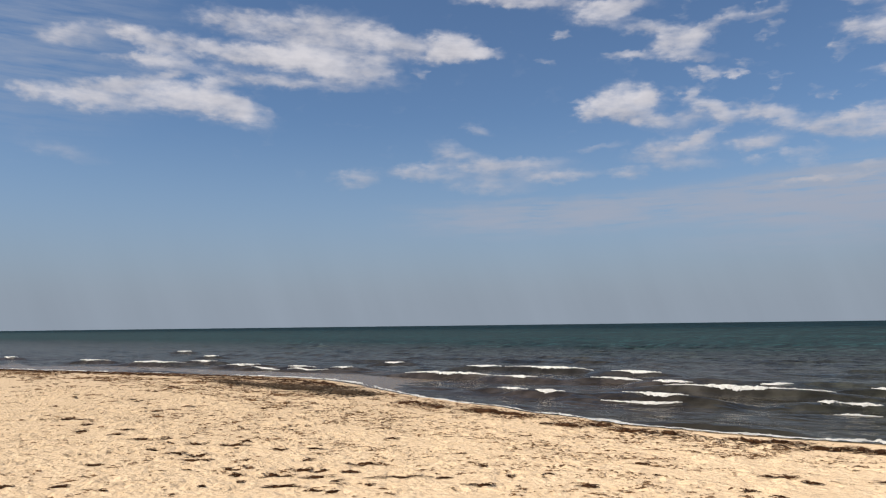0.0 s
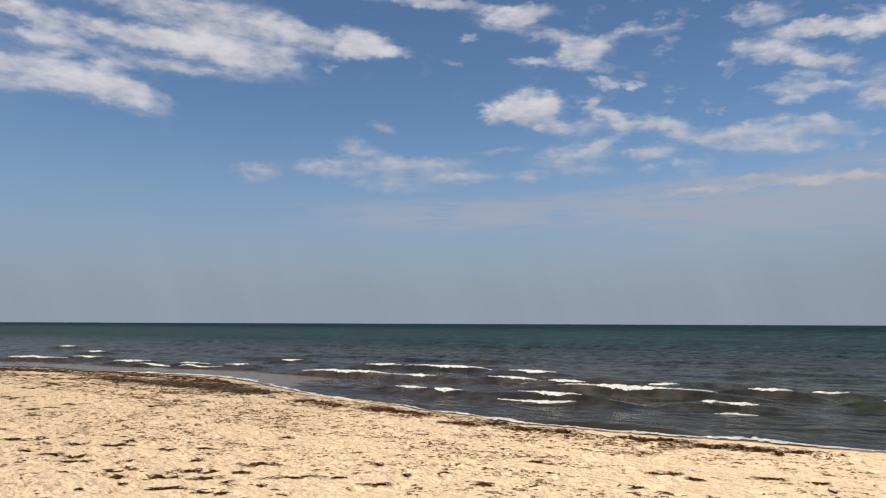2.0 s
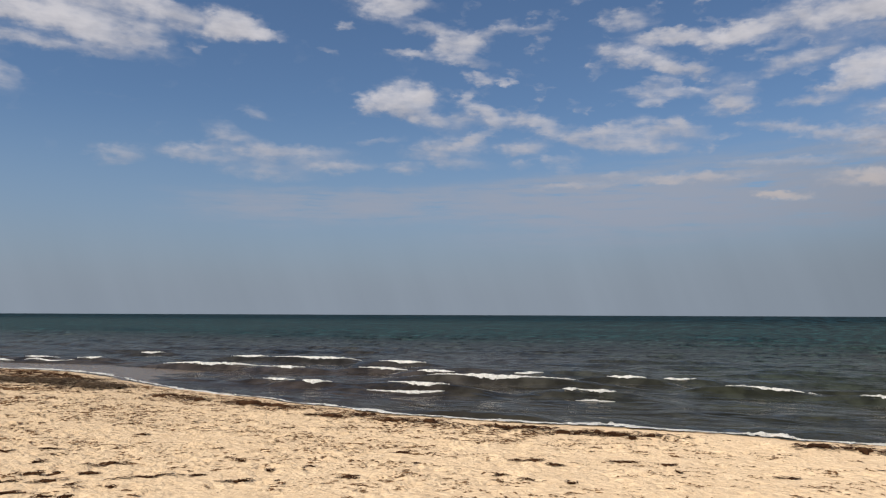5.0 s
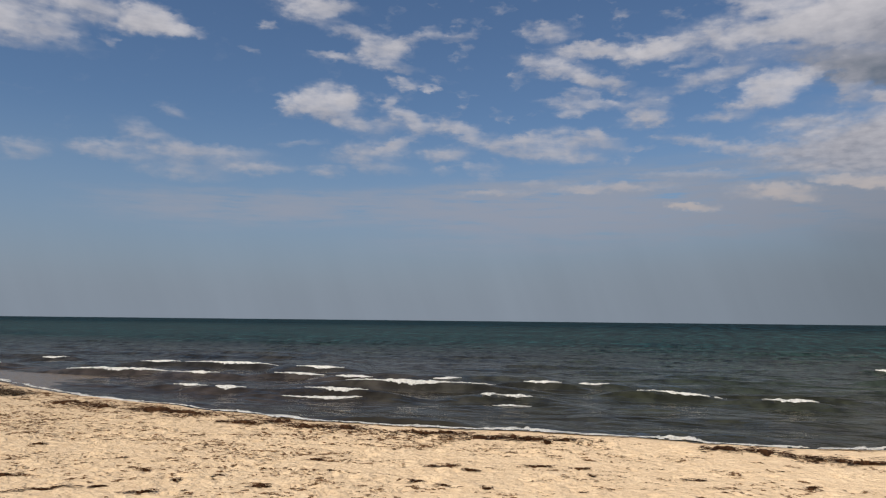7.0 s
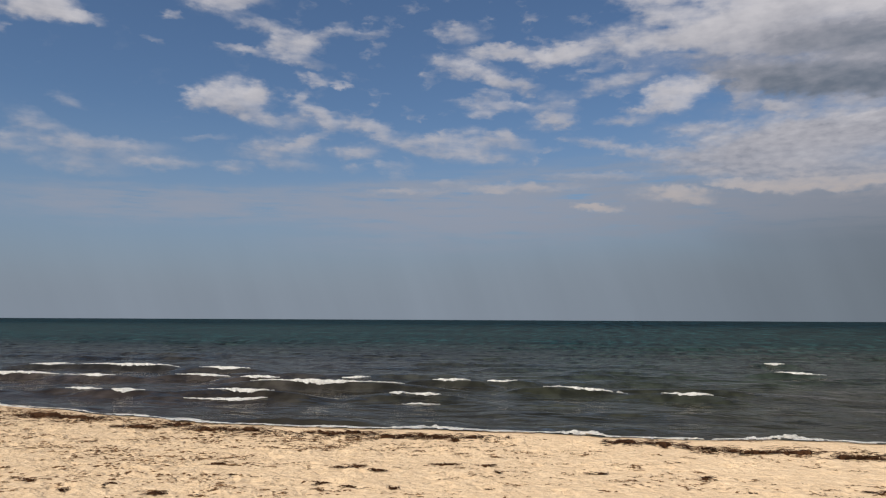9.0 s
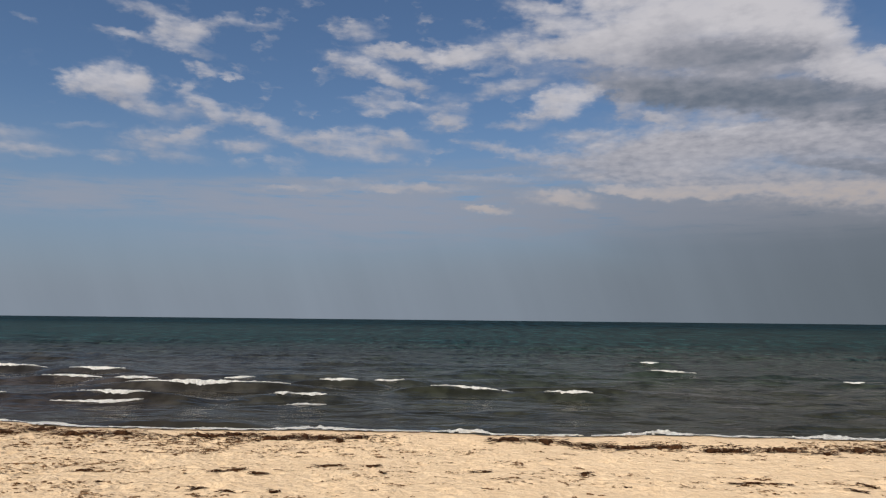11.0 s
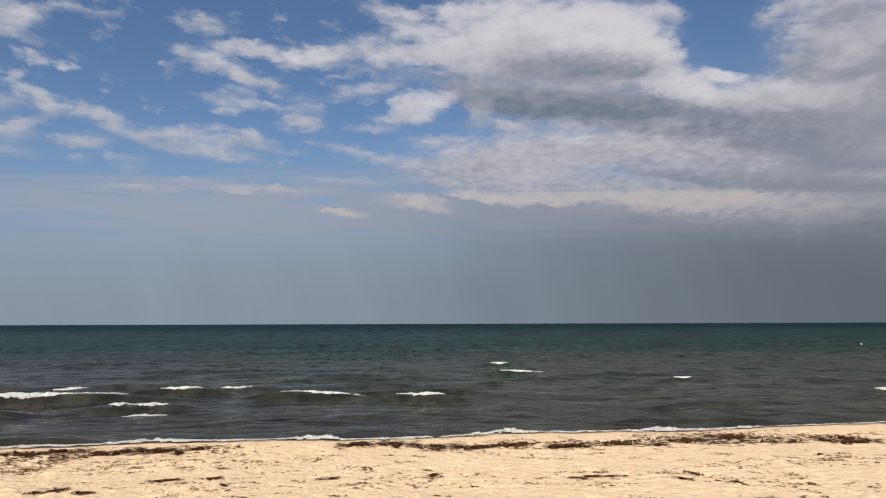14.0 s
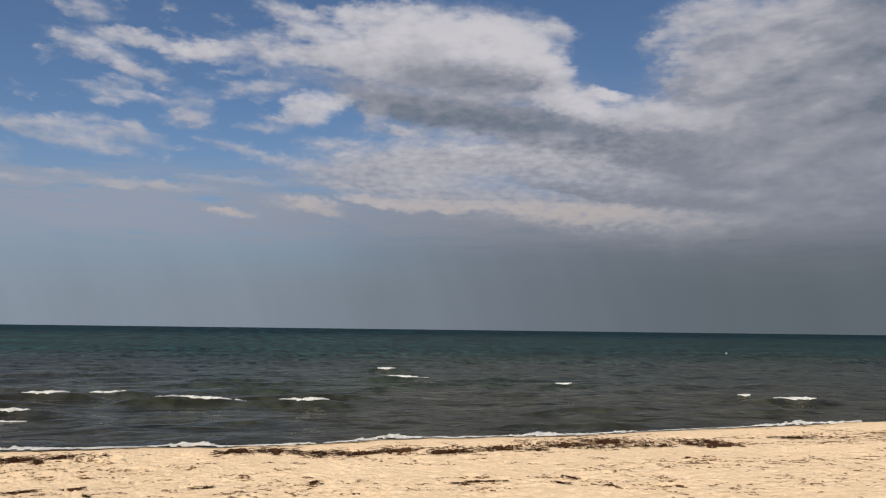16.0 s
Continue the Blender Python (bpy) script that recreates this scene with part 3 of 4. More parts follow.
relief += (0.008 * grain_at(AA * 4.5, BB * 4.5, 23) + 0.008 * grain_at(AA * 9, BB * 9, 24)) * (0.7 + 0.5 * grain_at(AA * 0.3, BB * 0.3, 25))
# footprints and hollows trodden into the dry sand
ia0, ib0 = int(np.searchsorted(ga, A0 - 1e-6)), int(np.searchsorted(gb, B0 - 1e-6))
for _ in range(5200):
    fa, fb = rng.uniform(A0 + 0.5, A1 - 0.5), rng.uniform(B0 + 0.5, 13.4)
    trodden = np.interp(fa - 0.6 * (fb - 6), [-12, -5, 4], [1.0, 0.75, 0.3])
    if rng.rand() > trodden:
        continue
    turn, long, wide = rng.uniform(0, math.pi), rng.uniform(0.08, 0.15), rng.uniform(0.05, 0.08)
    deep = rng.uniform(0.008, 0.024) * (0.7 + 0.8 * trodden)
    i0, j0 = ia0 + int((fa - A0 - 0.35) / STEP), ib0 + int((fb - B0 - 0.35) / STEP)
    i0, j0 = max(i0, 0), max(j0, 0)
    part_a, part_b = AA[i0:i0 + 14, j0:j0 + 14] - fa, BB[i0:i0 + 14, j0:j0 + 14] - fb
    u = (part_a * math.cos(turn) + part_b * math.sin(turn)) / long
    v = (-part_a * math.sin(turn) + part_b * math.cos(turn)) / wide
    r2 = u * u + v * v
    relief[i0:i0 + 14, j0:j0 + 14] += deep * (-np.exp(-r2 * 1.3) + 0.55 * np.exp(-(np.sqrt(r2) - 1.5) ** 2 * 5))
land = land + relief * inside * dry
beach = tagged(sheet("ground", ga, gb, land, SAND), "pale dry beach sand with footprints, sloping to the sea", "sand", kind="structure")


def beach_at(a, b):
    """Height of the finished beach at one place."""
    i = min(max(int(np.searchsorted(ga, a)) - 1, 0), len(ga) - 2)
    j = min(max(int(np.searchsorted(gb, b)) - 1, 0), len(gb) - 2)
    u, v = (a - ga[i]) / (ga[i + 1] - ga[i]), (b - gb[j]) / (gb[j + 1] - gb[j])
    return (land[i, j] * (1 - u) + land[i + 1, j] * u) * (1 - v) + (land[i, j + 1] * (1 - u) + land[i + 1, j + 1] * u) * v


# ---- sea ----
wa, wb = graded((-64.0, 40.0, 0.24), -4900, 4900, 1.2), graded((12.0, 50.0, 0.12), 6.0, 4900, 1.035)
WA, WB = np.meshgrid(wa, wb, indexing="ij")


# breaking waves: a, b, length, turn against the shore
OUTER_WEST = [(-62.6, 19.8, 1.4, 24), (-49.5, 20.5, 2.5, 25), (-43.3, 21.7, 3.8, 25), (-42.1, 23.9, 1.9, 25), (-62.1, 33.4, 1.7, 21), (-49.5, 28.7, 1.3, 23), (-32.9, 22.1, 1.6, 27), (-29.9, 22.4, 2.7, 11),
              (-35.8, 22.7, 2, 32), (-31.6, 23.4, 1.5, 32), (-29.2, 24, 1.2, 31), (-30.5, 28.8, 1.2, 32), (-21, 23, 4.6, 13), (-23.7, 28.2, 1.8, 31), (-20.3, 28.6, 4.5, 8), (-17.9, 23.3, 1.6, 12),
              (-14.4, 24.5, 1.9, 16), (-16.5, 28.9, 1.2, 31), (-15, 19.2, 1.1, 12), (-13.5, 19.1, 1, 10), (-10.4, 18.9, 2.3, 9), (-9, 22.5, 4.9, 6), (-9.6, 26.9, 1.1, 30), (-5.1, 19.1, 1, 11)]
OUTER_EAST = [(-15.6, 28.2, 2.1, 1), (-12.1, 24.2, 1.4, 7), (-10.3, 19.5, 2, 0), (-6, 20.2, 0.5, 23), (-1.2, 22.8, 2.4, 1), (-4, 25.3, 1, 14), (-5.3, 20.1, 1, -1), (6.4, 31.8, 1.8, -1),
              (11.5, 27.6, 0.7, -6), (15.5, 22.3, 0.5, -7), (16.1, 20.7, 1.4, -7),
              (1.5, 21.9, 1.4, -18), (-5.6, 24.8, 1.3, -7), (6.6, 38.3, 0.9, -1)]
# unbroken ridges between them
RIDGES = [(-11.9, 27.0, 4.4, 6), (-2.8, 28.8, 2.1, 6), (2.8, 26.8, 3.3, 5), (0.7, 18.6, 1.8, 4), (-7.0, 14.9, 3.2, 3), (8.8, 19.5, 2.8, 4),
          (-7.7, 27.9, 2.1, 8), (-0.2, 29.4, 4.6, 10), (-14.9, 42.3, 5.7, 20), (-7.8, 35.4, 4.4, 18), (11.9, 25.7, 2.5, -5), (6.9, 16.7, 2.6, -4),
          (-0.1, 31.9, 2.4, -4), (2.7, 23.6, 4.9, -4), (13.5, 18.5, 3.0, -5), (-1.0, 15.6, 3.5, 2), (10.0, 31.0, 4.0, 0), (18.0, 27.0, 4.0, 0)]


def ridge(x, y, length):
    """Height of one ridge: x along its crest, y out to sea from it; steep on the shore side."""
    high = (0.13 + 0.035 * min(length, 3.0)) * np.exp(-(x / (0.55 * length + 0.9)) ** 4)
    bow = y + 0.05 * (x / (0.5 * length + 0.5)) ** 2
    return high * np.where(bow < 0, np.exp(-(bow / 0.30) ** 2), np.exp(-(bow / 0.85) ** 2)) - 0.25 * high * np.exp(-((bow + 0.95) / 0.4) ** 2)


def swell(a, b):
    """Height of the sea over its mean level: rollers, chop and the ridges of the breaking waves."""
    a, b = np.asarray(a, float), np.asarray(b, float)
    off = b - edge_of(a)
    shift = 2.2 * grain_at(a * 0.05, b * 0.05, 41) + 0.5 * grain_at(a * 0.22, b * 0.16, 42)
    strength = np.clip(0.5 + 0.9 * grain_at(a * 0.12, b * 0.19, 43), 0.05, 1.4)
    rollers = np.maximum(np.sin((b + 1.3 * shift) * 2 * math.pi / 4.6), -0.4) ** 3 * 0.13 * strength
    chop = 0.045 * grain_at(a * 0.45, b * 0.8 + shift, 44) + 0.04 * grain_at(a * 1.1, b * 1.7, 45) + 0.014 * grain_at(a * 2.1 + 0.6 * b, b * 3.1, 46)
    fade = np.clip((off - 0.3) / 2.5, 0.15, 1) * np.clip((130 - b) / 60, 0, 1)
    rollers, chop = rollers * fade, chop * fade
    for wa_, wb_, length, turn in OUTER_WEST + OUTER_EAST + RIDGES:
        near = (np.abs(a - wa_) < length + 2) & (np.abs(b - wb_) < 4)
        if not near.any():
            continue
        da, db = a[near] - wa_, b[near] - wb_
        c, s = math.cos(radians(turn)), math.sin(radians(turn))
        x, y = da * c + db * s, -da * s + db * c
        still = (wa_, wb_, length, turn) in RIDGES
        calm = 0.93 * np.exp(-(x / (0.55 * length + 1.0)) ** 4) * np.exp(-(y / 1.3) ** 4)
        rollers[near] = rollers[near] * (1 - calm) + ridge(x, y, length) * (0.45 if still else 1.0)
        chop[near] = chop[near] * (1 - (0.0 if still else 0.8) * calm)
    return rollers + chop


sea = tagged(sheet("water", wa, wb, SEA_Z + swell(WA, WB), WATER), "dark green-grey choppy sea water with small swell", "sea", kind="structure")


def raw_mesh(name, verts, faces, material, smooth=True):
    me = bpy.data.meshes.new(name)
    me.from_pydata(verts, [], faces)
    me.materials.append(material)
    if smooth:
        me.polygons.foreach_set("use_smooth", np.ones(len(faces), bool))
    return me


def part(name, me, parent, label=""):
    ob = new(name, me)
    ob.parent = parent
    return tagged(ob, label) if label else ob


def breaking_wave(a, b, length, turn, seed=0):
    """Foam that spills from the crest of a ridge down its shore side: a thick tumbling stretch that thins out along the crest."""
    r = np.random.RandomState(900 + seed)
    phase = r.uniform(0, 200)
    c, s = math.cos(radians(turn)), math.sin(radians(turn))
    xs = np.linspace(-length / 2, length / 2, max(24, int(length / 0.022)))
    peak, broad = r.uniform(-0.25, 0.25), r.uniform(0.45, 0.7)
    taper = np.clip(1 - np.abs(2 * xs / length) ** 6, 0, 1) ** 0.5
    body = np.exp(-np.abs((2 * xs / length - peak) / broad) ** 3)
    ragged = (1 + 0.20 * grain_at(xs * 1.7 + phase, xs * 0 + 3, 53) + 0.14 * grain_at(xs * 5 + phase, xs * 0 + 5, 54) + 0.14 * grain_at(xs * 13 + phase, xs * 0 + 8, 59) + 0.14 * grain_at(xs * 27 + phase, xs * 0 + 8, 60))
    reach = (0.055 + 0.165 * body) * ragged * (0.25 + 0.75 * taper)
    rows_v = 9
    share = np.linspace(0, 1, rows_v)
    top = 0.07 - 0.05 * (xs / (0.5 * length + 0.5)) ** 2 + 0.02 * grain_at(xs * 2.3 + phase, xs * 0 + 9, 52)
    Y = top[:, None] - reach[:, None] * share[None]
    XX = np.repeat(xs[:, None], rows_v, 1)
    lump = 0.010 + 0.018 * grain_at(XX * 7 + phase, Y * 9, 55) + 0.018 * grain_at(XX * 17 + phase, Y * 22, 56)
    lump = np.clip(lump + 0.012 + 0.020 * body[:, None], 0, 1) * (0.35 + 0.65 * taper)[:, None] * np.sin(math.pi * (0.12 + 0.86 * share))[None]
    Z = swell(a + XX * c - Y * s, b + XX * s + Y * c) + lump + 0.006
    base = float(swell(np.array([a]), np.array([b]))[0])
    verts = [(float(XX[i, v]), float(Y[i, v]) - 0.8 * float(lump[i, v]), float(Z[i, v]) - base) for i in range(len(xs)) for v in range(rows_v)]
    faces = []
    for i in range(len(xs) - 1):
        for v in range(rows_v - 1):
            faces.append((i * rows_v + v, i * rows_v + v + 1, (i + 1) * rows_v + v + 1, (i + 1) * rows_v + v))
    ob = new("breaking_wave", raw_mesh("breaking_wave", verts, faces, FOAM))
    ob.matrix_world = SHORE @ pose(a, b, SEA_Z + base, 0, 0, turn)
    tagged(ob, "white tumbling foam on the crest of a small breaking wave", "breaker", "breaking waves")
    return ob


for count, (a, b, length, turn) in enumerate(OUTER_WEST + OUTER_EAST):
    breaking_wave(a, b, length, turn, count)


def swash_foam(a_from, a_to, out, wide, high, seed):
    """A lacy lip of foam along the waterline."""
    r = np.random.RandomState(300 + seed)
    phase = r.uniform(0, 200)
    count, across = int((a_to - a_from) / (0.022 if high > 0.04 else 0.06)), 9
    mid = 0.5 * (a_from + a_to)
    origin_b = float(edge_of(mid)) + out
    along = np.linspace(a_from, a_to, count + 1)
    taper = np.sin(math.pi * np.linspace(0, 1, count + 1)) ** 0.4
    width = wide * taper * np.clip(0.55 + 0.4 * grain_at(along * 1.1 + phase, along * 0, 65) + 0.3 * grain_at(along * 6 + phase, along * 0, 66), 0.12, 1.3)
    line = edge_of(along) + out + 0.07 * grain_at(along * 1.3 + phase, along * 0 + 1, 61)
    v = np.linspace(-0.5, 0.5, across)
    A = np.repeat(along[:, None], across, 1)
    B = line[:, None] + v[None] * width[:, None]
    spray = np.clip(0.5 + 0.45 * grain_at(A * 1.6 + phase, A * 0, 62), 0.12, 1.0) * (0.55 + 0.25 * grain_at(A * 7 + phase, B * 9, 63) + 0.7 * np.clip(grain_at(A * 24 + phase, B * 14, 67), 0, 1) ** 2)
    Z = np.maximum(beach_z(A, B) + 0.025, SEA_Z + 0.03) + np.clip(spray * high * 1.5, 0, 0.08) * np.cos(v * math.pi)[None] * taper[:, None]
    verts = [(float(A[i, k]) - mid, float(B[i, k]) - origin_b, float(Z[i, k])) for i in range(count + 1) for k in range(across)]
    faces = []
    for i in range(count):
        for k in range(across - 1):
            if 1 <= k <= 4 or grain_at(along[i] * 12 + phase, k * 0.9, 64) < 0.45 - 0.9 * abs((k + 0.5) / (across - 1) - 0.5):
                faces.append((i * across + k, (i + 1) * across + k, (i + 1) * across + k + 1, i * across + k + 1))
    ob = new("swash_foam", raw_mesh("swash_foam", verts, faces, FOAM))
    ob.matrix_world = SHORE @ pose(mid, origin_b, 0)
    return tagged(ob, "lacy white foam washing up at the waterline", "foam", "foam along the waterline")


for count, (a_from, a_to, out, wide, high) in enumerate([
        (-1.6, 1.1, 0.07, 0.36, 0.085), (1.2, 3.0, 0.08, 0.34, 0.075), (4.2, 6.9, 0.07, 0.28, 0.06), (8.6, 12.4, 0.06, 0.34, 0.08),
        (-9.7, -6.6, 0.1, 0.3, 0.045), (-6.7, -3.9, 0.08, 0.28, 0.045), (-4.0, -1.5, 0.06, 0.32, 0.06), (-46.0, -30.0, 0.9, 0.5, 0.04),
        (-30.0, -20.0, 1.6, 0.7, 0.05), (-20.0, -12.0, 1.4, 0.5, 0.04), (-13.0, -9.6, 0.25, 0.2, 0.03), (2.9, 4.3, 0.06, 0.16, 0.03), (6.8, 8.8, 0.06, 0.16, 0.03)]):
    swash_foam(a_from, a_to, out - (0.18 if out < 0.3 else 0.0), wide * 1.3, high * 1.1, count)


# ---- buoys far out ----
def mooring_buoy(a, b):
    """A small white float with a dark collar and an eye on top."""
    def ring(rows, around=16):
        verts = [(0.5 * r * math.cos(2 * math.pi * k / around), 0.5 * r * math.sin(2 * math.pi * k / around), 0.5 * z) for r, z in rows for k in range(around)]
        faces = [(q * around + k, q * around + (k + 1) % around, (q + 1) * around + (k + 1) % around, (q + 1) * around + k)
                 for q in range(len(rows) - 1) for k in range(around)]
        return verts, faces

    base = new("mooring_buoy")
    base.matrix_world = SHORE @ pose(a, b, SEA_Z + 0.05)
    tagged(base, "small white mooring buoy floating on the sea", "buoy", "buoys on the sea")
    part("float", raw_mesh("float", *ring([(0.01, -0.12), (0.09, -0.11), (0.17, -0.04), (0.19, 0.04), (0.17, 0.13), (0.10, 0.20), (0.04, 0.22)]), FOAM), base)
    part("collar", raw_mesh("collar", *ring([(0.186, -0.01), (0.20, 0.0), (0.20, 0.03), (0.19, 0.05)]), WEED), base, "dark fouled collar at the waterline")
    part("mooring_eye", raw_mesh("mooring_eye", *ring([(0.04, 0.215), (0.035, 0.27), (0.015, 0.29), (0.005, 0.29)]), FOAM), base)
    return base


mooring_buoy(45.7, 67.5)


# ---- seaweed ----
def blade(verts, faces, r, x, y, z, long, wide, turn, lift):
    """A curled strip of weed, three segments long."""
    c, s = math.cos(turn), math.sin(turn)
    bend = r.uniform(-0.5, 0.5)
    k = len(verts)
    for i in range(4):
        t = i / 3 - 0.5
        w = wide * (1 - 1.2 * abs(t) ** 2)
        off = bend * long * (t * t - 0.08)
        h = z + lift * (0.25 - t * t) * 2 + r.uniform(0, 0.25) * lift
        for side in (-0.5, 0.5):
            u, v = t * long, off + side * w
            verts.append((x + u * c - v * s, y + u * s + v * c, h + side * r.uniform(-0.5, 0.5) * w))
    for i in range(3):
        faces.append((k + 2 * i, k + 2 * i + 2, k + 2 * i + 3, k + 2 * i + 1))


def main_piece(mask):
    """The largest connected piece of a grid of cells."""
    left, best = {(int(i), int(j)) for i, j in np.argwhere(mask)}, set()
    while left:
        todo, piece = [left.pop()], set()
        while todo:
            i, j = todo.pop()
            piece.add((i, j))
            for q in ((i + 1, j), (i - 1, j), (i, j + 1), (i, j - 1)):
                if q in left:
                    left.remove(q)
                    todo.append(q)
        if len(piece) > len(best):
            best = piece
    return best


def weed_mass(a, b, length, width, seed, material, name="seaweed_clump", high=0.02, dense=1.0, label="", group="seaweed clumps on the sand", turn=0.0):
    """A matted clump of weed: an uneven low mat of ragged outline with strips lying on and round it."""
    r = np.random.RandomState(1000 + seed)
    phase = r.uniform(0, 100)
    ground_z = float(beach_at(a, b))
    tilt = r.uniform(-0.2, 0.2)
    ct, st = math.cos(turn), math.sin(turn)

    def rise(x, y):
        return float(beach_at(a + x * ct - y * st, b + x * st + y * ct)) - ground_z

    na, nb = 34, 16
    gx, gy = np.linspace(-0.62, 0.62, na + 1) * length, np.linspace(-0.75, 0.75, nb + 1) * width
    X, Y = np.meshgrid(gx, gy, indexing="ij")
    u, v = X / (0.5 * length), (Y - X * tilt * 0.5) / (0.5 * width)
    coarse, fine = 2.2 / max(width, 0.1), 7.0 / max(width, 0.1)
    field = 1.0 - np.abs(u) ** 2.4 - np.abs(v) ** 1.3 + 0.75 * grain_at(X * coarse * 0.6 + phase, Y * coarse * 1.4, 71) + 0.85 * grain_at(X * fine * 0.6 + phase, Y * fine, 72)
    mask = 0.25 * (field[1:, 1:] + field[:-1, 1:] + field[1:, :-1] + field[:-1, :-1]) > (0.5 if length < 0.4 else 0.72)
    mask[na // 2 - 1:na // 2 + 2, nb // 2 - 1:nb // 2 + 2] = True
    cells = main_piece(mask)
    number, verts, faces = {}, [], []
    for i, j in sorted(cells):
        face = []
        for q in ((i, j), (i + 1, j), (i + 1, j + 1), (i, j + 1)):
            if q not in number:
                number[q] = len(verts)
                x, y = float(X[q]), float(Y[q])
                rim = not all((q[0] + d, q[1] + e) in cells for d in (-1, 0) for e in (-1, 0))
                top = high * min(1.0, max(0.1, float(field[q]))) * (0.55 + 0.6 * r.rand())
                verts.append((x + r.uniform(-0.3, 0.3) * length / na, y + r.uniform(-0.3, 0.3) * width / nb,
                              rise(x, y) + (-0.004 if rim else 0.004 + top)))
            face.append(number[q])
        faces.append(face)
    ob = new(name, raw_mesh(name, verts, faces, material, False))
    ob.matrix_world = SHORE @ pose(a, b, ground_z, 0, 0, math.degrees(turn))
    tagged(ob, label or "clump of dried dark brown seaweed lying on sand", "seaweed", group)
    verts, faces = [], []
    size = min(0.14, 0.35 * length + 0.02)
    for _ in range(int(dense * (16 + 320 * length * max(width, 0.15)))):
        x = r.uniform(-0.6, 0.6) * length
        y = r.normal(0, 0.28) * width + x * tilt
        z = rise(x, y)
        blade(verts, faces, r, x, y, z + r.uniform(0.003, high), r.uniform(0.4, 1.2) * size, r.uniform(0.008, 0.024), r.normal(0, 0.45), r.uniform(0.003, 0.012))
    tagged(part("loose_fronds", raw_mesh("loose_fronds", verts, faces, material, False), ob), kind="stuff")
    return ob


# the wrack line near the water: a, b, length, width
WRACK_WEST = [(-13.04, 12.83, 0.95, 0.8), (-11.90, 12.60, 0.70, 0.6), (-10.58, 12.54, 0.9, 0.7), (-9.83, 12.51, 0.95, 0.65), (-7.96, 11.79, 0.80, 0.6),
              (-7.41, 11.99, 0.55, 0.55), (-6.65, 11.69, 0.60, 0.75), (-6.05, 11.74, 0.62, 0.65), (-4.68, 11.78, 0.44, 0.41), (-4.32, 12.03, 0.30, 0.45),
              (-3.96, 12.07, 0.26, 0.42), (-3.66, 11.80, 0.27, 0.26), (-3.42, 11.88, 0.24, 0.5), (-3.13, 11.89, 0.31, 0.5), (-2.83, 11.92, 0.27, 0.45),
              (-2.56, 11.67, 0.10, 0.25), (-2.37, 11.99, 0.18, 0.28), (-1.83, 12.03, 0.10, 0.2)]
WRACK_EAST = [(-0.05, 12.17, 0.62, 0.5), (0.53, 12.16, 0.47, 0.55), (0.89, 11.91, 0.43, 0.45), (1.26, 11.85, 0.40, 0.45), (1.67, 11.65, 0.40, 0.34),
              (2.16, 11.79, 0.53, 0.5), (2.73, 11.56, 0.25, 0.28), (3.01, 11.50, 0.44, 0.3), (3.83, 11.79, 0.52, 0.5), (4.30, 11.68, 0.31, 0.28),
              (4.94, 11.98, 0.51, 0.6), (5.74, 12.21, 0.76, 0.75), (6.33, 11.61, 0.50, 0.3), (7.02, 11.84, 0.25, 0.5), (7.43, 11.92, 0.21, 0.5),
              (7.33, 11.52, 0.63, 0.4), (9.16, 12.09, 0.58, 0.4)]
FAR_WRACK = [(-38.0, 12.4, 3.6, 0.7), (-35.2, 13.5, 3.4, 0.6), (-32.2, 14.2, 3.6, 0.8), (-28.8, 14.7, 3.2, 0.7), (-26.0, 14.8, 2.8, 0.8),
             (-33.5, 14.9, 4.6, 0.4), (-29.5, 15.4, 4.4, 0.4), (-23.5, 15.4, 3.0, 0.6), (-24.0, 14.3, 2.4, 0.8), (-30.6, 10.6, 1.6, 0.35),
             (-28.2, 11.9, 1.8, 0.4), (-22.0, 11.4, 1.2, 0.4), (-42.0, 11.4, 3.6, 0.7)]
count = 0
for a, b, length, width in WRACK_WEST + WRACK_EAST:
    weed_mass(a, b, length, width * 0.8, count, WEED, "seaweed_clump", 0.04, 1.3, "matted black-brown seaweed washed up along the wrack line", "wrack line by the water")
    count += 1
for a, b, length, width in FAR_WRACK:
    weed_mass(a, b, length, width * 0.7, count, WEED, "seaweed_clump", 0.03, 0.6, "long matted streak of dark seaweed near the waterline", "wrack line by the water")
    count += 1
# the high bank of eelgrass
for a, b, length, width in [(-20.2, 13.6, 2.2, 1.5), (-18.3, 13.8, 2.2, 1.8), (-16.4, 13.5, 1.9, 1.4), (-22.4, 13.7, 1.8, 0.9)]:
    weed_mass(a, b, length, width, count, EELGRASS, "eelgrass_heap", 0.09, 2.2, "grey-black heap of washed-up eelgrass beside the water", "eelgrass bank")
    count += 1
